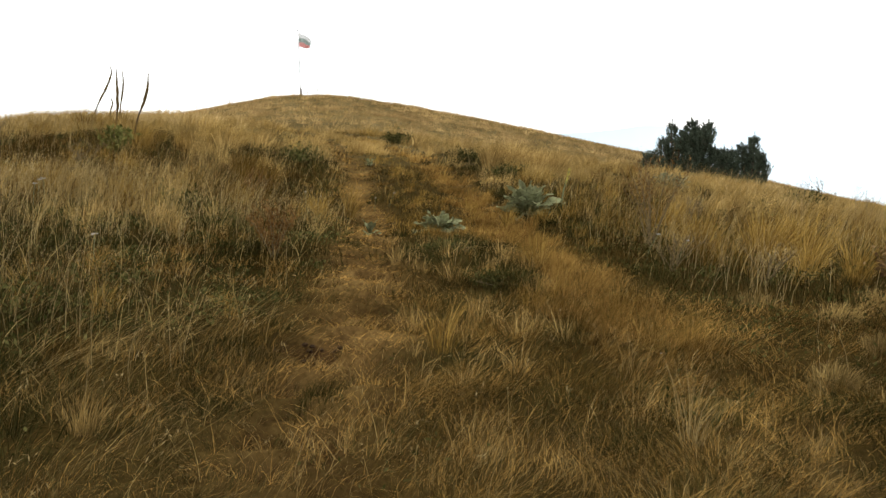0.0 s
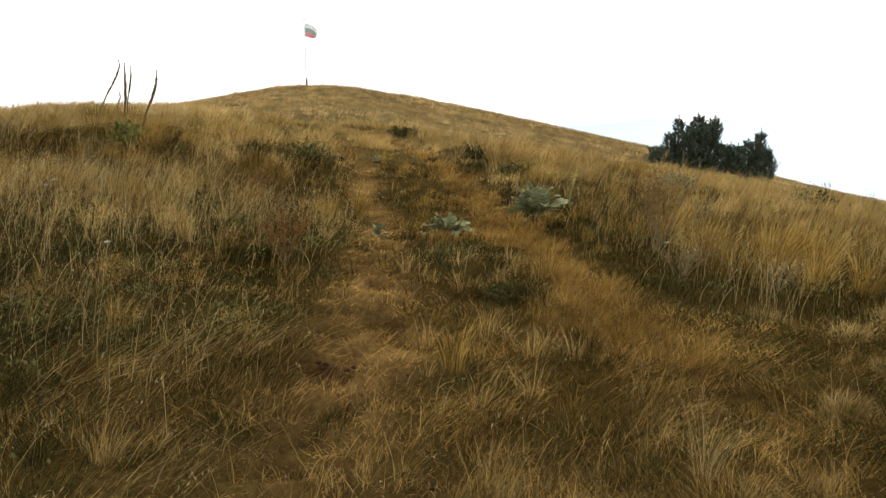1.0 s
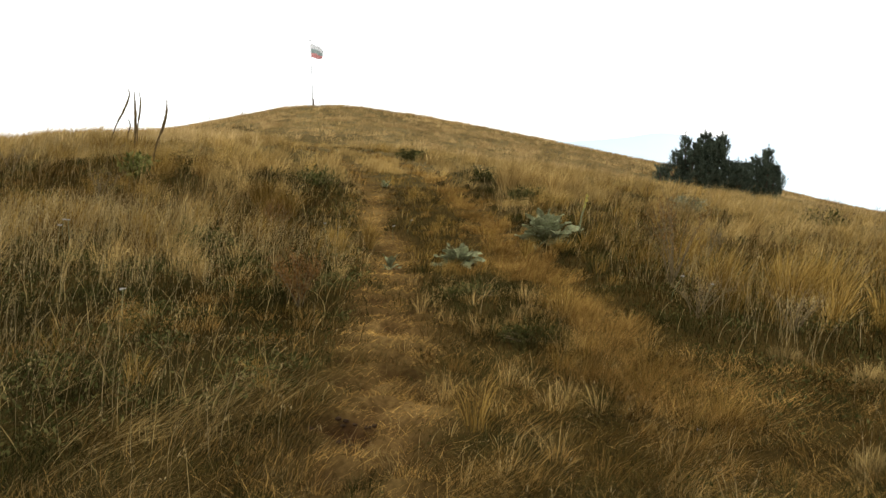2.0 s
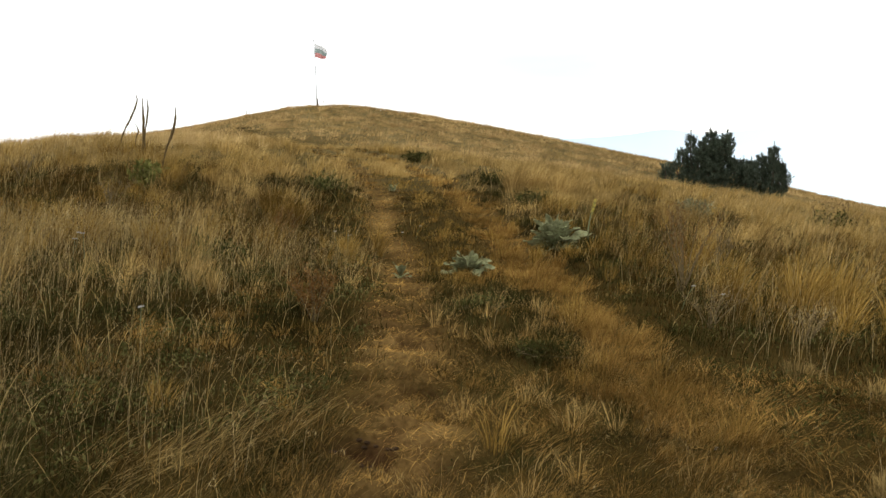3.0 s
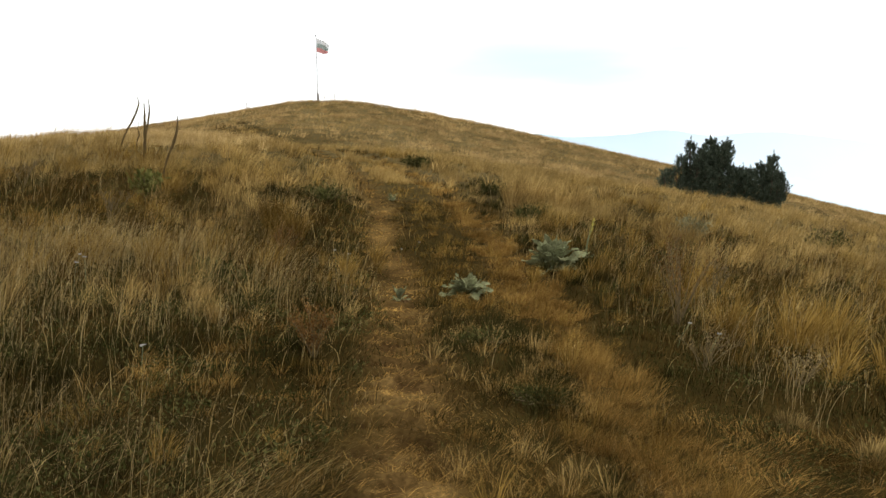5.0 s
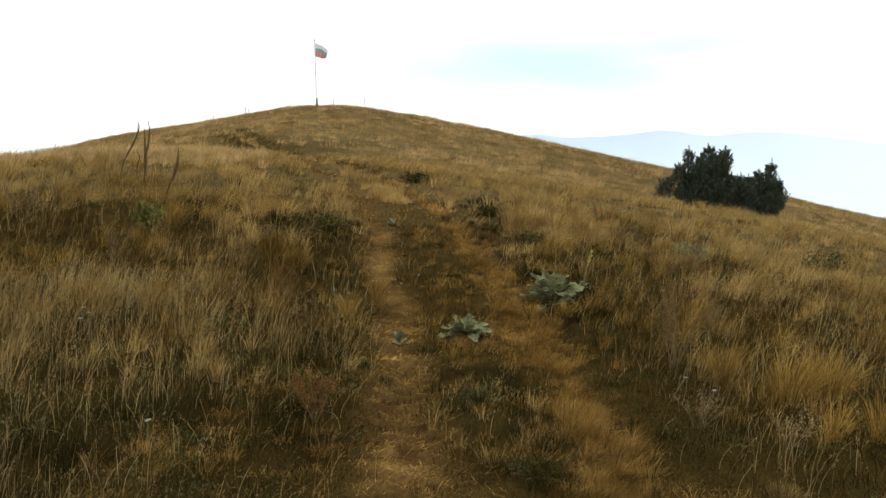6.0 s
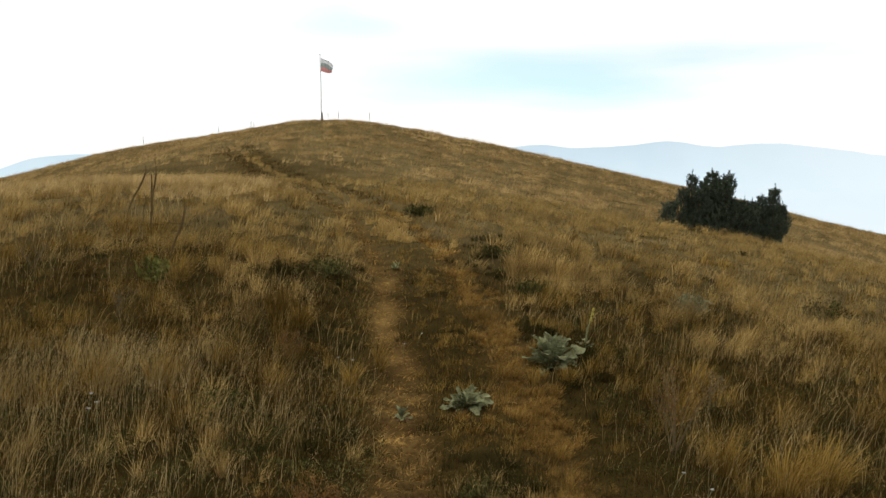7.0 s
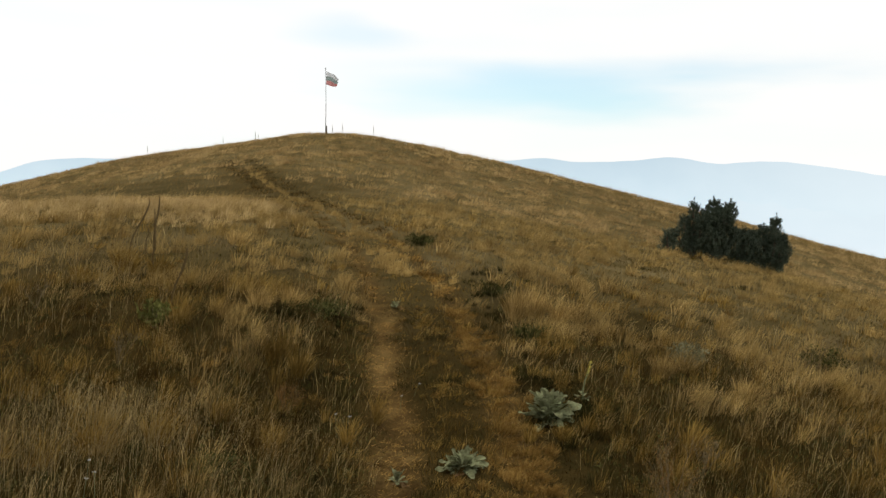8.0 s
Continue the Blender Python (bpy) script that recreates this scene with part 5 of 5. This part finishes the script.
leafy_clump("green_weed", -4.6, 10.95, 0.50, 0.22, 360, 0.10, M_LEAF, 1, "leafy yellow-green weed standing in dry grass")
leafy_clump("dark_bush", 6.75, 14.75, 0.42, 0.4, 900, 0.06, M_WEED, 12, "dull green bush on the shoulder of the slope", "shrub")
leafy_clump("sage_clump", 3.70, 12.95, 0.42, 0.36, 1600, 0.05, M_SAGE, 2, "rounded grey-green sage clump in the grass", "shrub")
leafy_clump("dark_bush", 1.02, 13.25, 0.30, 0.34, 1000, 0.055, M_WEED, 3, "low dark green bush beside the track", "shrub")
leafy_clump("dark_bush", -1.44, 22.8, 0.34, 0.5, 900, 0.08, M_WEED, 4, "dark bush on the track's far verge", "shrub")
leafy_clump("dark_bush", -2.65, 13.2, 0.22, 0.6, 1100, 0.06, M_WEED, 5, "spreading dark green weeds on the bank", "shrub")
leafy_clump("dark_bush", 0.5, 16.6, 0.22, 0.5, 700, 0.06, M_WEED, 6, "low dark green bush between grass bunches", "shrub")
leafy_clump("green_weed", -2.35, 6.9, 0.3, 0.28, 600, 0.05, M_WEED, 7, "dark green leafy weed on the bank")
leafy_clump("green_weed", 0.33, 4.2, 0.07, 0.20, 700, 0.024, M_WEED, 8, "low green weed between the wheel tracks")
leafy_clump("green_weed", 0.02, 5.6, 0.08, 0.26, 800, 0.026, M_WEED, 9, "low green weed between the wheel tracks")


# ---- bunches of straw that stand out ----
def grass_tussock(x, y, tall, radius, count, seed, mat, label):
    rs = np.random.RandomState(seed)
    ob = tufts("grass_tussock", np.array([x]), np.array([y]), np.array([radius]), np.array([tall]), np.array([count * 1.35]), 0.0008 + 0.0004 * math.hypot(x, y), 0.30, 4, mat, label, seed, droop=0.12)
    ob["kind"] = ""
    del ob["kind"]
    tagged(ob, label, "grass", "grass tussocks")


for k, (bx, by, bh, br, bc) in enumerate(((0.02, 2.85, 0.27, 0.09, 48), (0.62, 4.95, 0.36, 0.12, 80), (0.45, 3.7, 0.2, 0.1, 50), (2.55, 6.1, 0.58, 0.24, 320), (2.15, 6.5, 0.52, 0.2, 220), (3.0, 6.4, 0.58, 0.25, 260), (2.45, 5.15, 0.40, 0.12, 120), (2.85, 5.3, 0.44, 0.13, 130),
                                            (0.85, 14.5, 0.74, 0.30, 300), (1.25, 14.9, 0.70, 0.30, 280), (1.7, 14.7, 0.62, 0.30, 260), (1.1, 15.4, 0.68, 0.30, 240), (2.1, 15.2, 0.56, 0.3, 220), (-2.05, 7.75, 0.42, 0.14, 160), (-3.6, 7.1, 0.5, 0.28, 320), (-3.2, 7.6, 0.45, 0.22, 240),
                                            (-6.9, 13.3, 0.42, 0.16, 180), (-1.35, 8.3, 0.42, 0.10, 120), (-1.15, 9.4, 0.5, 0.08, 90), (-4.35, 11.3, 0.5, 0.25, 190), (-5.7, 13.9, 0.55, 0.35, 240), (-6.3, 13.9, 0.55, 0.35, 240), (-6.8, 14.9, 0.5, 0.35, 240), (-2.7, 10.6, 0.5, 0.3, 260), (-2.3, 10.2, 0.45, 0.22, 180), (2.7, 9.2, 0.5, 0.2, 200), (2.2, 8.0, 0.5, 0.16, 160))):
    grass_tussock(bx, by, bh, br, bc, 40 + k, M_BUFF if by > 14 and bx > 0 else M_STRAW, "golden dry grass bunch on the slope" if abs(bx) > 1.4 else "thin golden grass bunch beside the track")
# taller pale plumes in drifts up the slope
for k, (bx, by, bh, br, bc) in enumerate(((3.1, 12.2, 0.5, 0.32, 200), (3.6, 12.7, 0.48, 0.3, 180), (4.2, 11.6, 0.45, 0.3, 180), (-3.5, 12.6, 0.48, 0.32, 200), (-3.1, 13.2, 0.45, 0.3, 180), (-2.5, 15.5, 0.45, 0.32, 180), (2.6, 18.5, 0.5, 0.4, 200), (3.4, 19.0, 0.5, 0.4, 200), (5.6, 17.0, 0.45, 0.4, 180), (-5.6, 18.5, 0.45, 0.4, 180))):
    grass_tussock(bx, by, bh, br, bc, 180 + k, M_BUFF, "pale plume of dry grass up the slope")
# soft low mounds of greyish straw at the right of the track
for k, (bx, by, bh, br, bc) in enumerate(((1.95, 3.75, 0.15, 0.17, 330), (2.35, 4.05, 0.18, 0.18, 360), (1.75, 4.25, 0.15, 0.15, 280), (2.25, 3.3, 0.13, 0.16, 300), (1.85, 3.15, 0.12, 0.15, 260), (2.7, 4.2, 0.2, 0.16, 300), (1.35, 2.55, 0.12, 0.14, 240))):
    grass_tussock(bx, by, bh, br, bc, 140 + k, M_LODGED, "low mound of greyish dry grass beside the track")
# thin grass in front of the rosettes
for k, (bx, by, bh, br, bc) in enumerate(((0.75, 9.15, 0.30, 0.12, 90), (1.15, 9.2, 0.26, 0.12, 80), (0.95, 8.7, 0.22, 0.14, 80), (-0.12, 7.62, 0.14, 0.14, 110), (0.15, 7.55, 0.15, 0.12, 90), (0.02, 7.2, 0.13, 0.16, 110), (1.5, 9.5, 0.35, 0.12, 80))):
    grass_tussock(bx, by, bh, br, bc, 150 + k, M_RUST if by < 9 else M_STRAW, "thin bunch of dry grass before a mullein rosette")
# a thin tuft of pale stalks in front
grass_tussock(0.68, 1.95, 0.30, 0.05, 26, 170, M_PALE, "thin tuft of pale bent stalks in matted grass")


# ---- small things ----
def yarrow(x, y, tall, seed):
    rs = np.random.RandomState(seed)
    ob = thing("yarrow", x, y, "small white flower head on a thin stem", "flower", "white flowers", 0.02)
    bm = bmesh.new()
    tip = (rs.normal(0.04, 0.03), rs.normal(0, 0.03), tall)
    tube(bm, spline([(0, 0, 0), (tip[0] * 0.3, tip[1] * 0.3, tall * 0.5), tip], 6), np.linspace(0.003, 0.002, 6), 4)
    part("stem", bm, M_STEM, ob)
    bm = bmesh.new()
    for k in range(12):
        a, r = rs.uniform(0, math.tau), 0.017 * math.sqrt(rs.uniform(0, 1))
        bmesh.ops.create_icosphere(bm, subdivisions=1, radius=rs.uniform(0.005, 0.008), matrix=Matrix.Translation((tip[0] + math.cos(a) * r, tip[1] + math.sin(a) * r, tall + 0.006 * rs.uniform())) @ Matrix.Diagonal((1, 1, 0.5, 1)))
    part("flower_head", bm, M_FLOWER, ob, "flat white cluster of tiny flowers")


for k, (yx, yy, yh) in enumerate(((-3.08, 6.0, 0.34), (-3.14, 5.92, 0.30), (-3.3, 6.3, 0.3), (-1.5, 8.5, 0.3), (-1.45, 8.7, 0.26), (-0.9, 9.9, 0.2), (1.55, 5.9, 0.22), (1.7, 5.6, 0.2), (-1.9, 4.2, 0.2), (-0.75, 10.4, 0.2))):
    yarrow(yx, yy, yh, 60 + k)


def lump(name, x, y, size, flat, mat, seed, label, category, group=""):
    rs = np.random.RandomState(seed)
    bm = bmesh.new()
    bmesh.ops.create_icosphere(bm, subdivisions=2, radius=size)
    for v in bm.verts:
        v.co *= 1 + 0.22 * noise.noise(v.co * (1.6 / size) + Vector((seed, 0, 0)))
        v.co.z *= flat
    me = bpy.data.meshes.new(name)
    bm.to_mesh(me)
    bm.free()
    me.materials.append(mat)
    ob = new(name, me)
    ob.matrix_basis = pose(x, y, float(land(x, y)) + size * flat * 0.45, 0, 0, rs.uniform(0, 360))
    return tagged(ob, label, category, group)


lump("stone", 0.894, 3.00, 0.015, 0.75, M_STONE, 3, "small pale stone lying on the track", "stone")
rs_clod = np.random.RandomState(9)
for k in range(44):
    lump("soil_clod", HOLLOW[0] + rs_clod.normal(0, 0.048), HOLLOW[1] + rs_clod.normal(-0.01, 0.055), rs_clod.uniform(0.006, 0.016), 0.6, M_SOIL, 20 + k, "dark crumb of soil at a small burrow", "soil clod", "clods round the burrow")
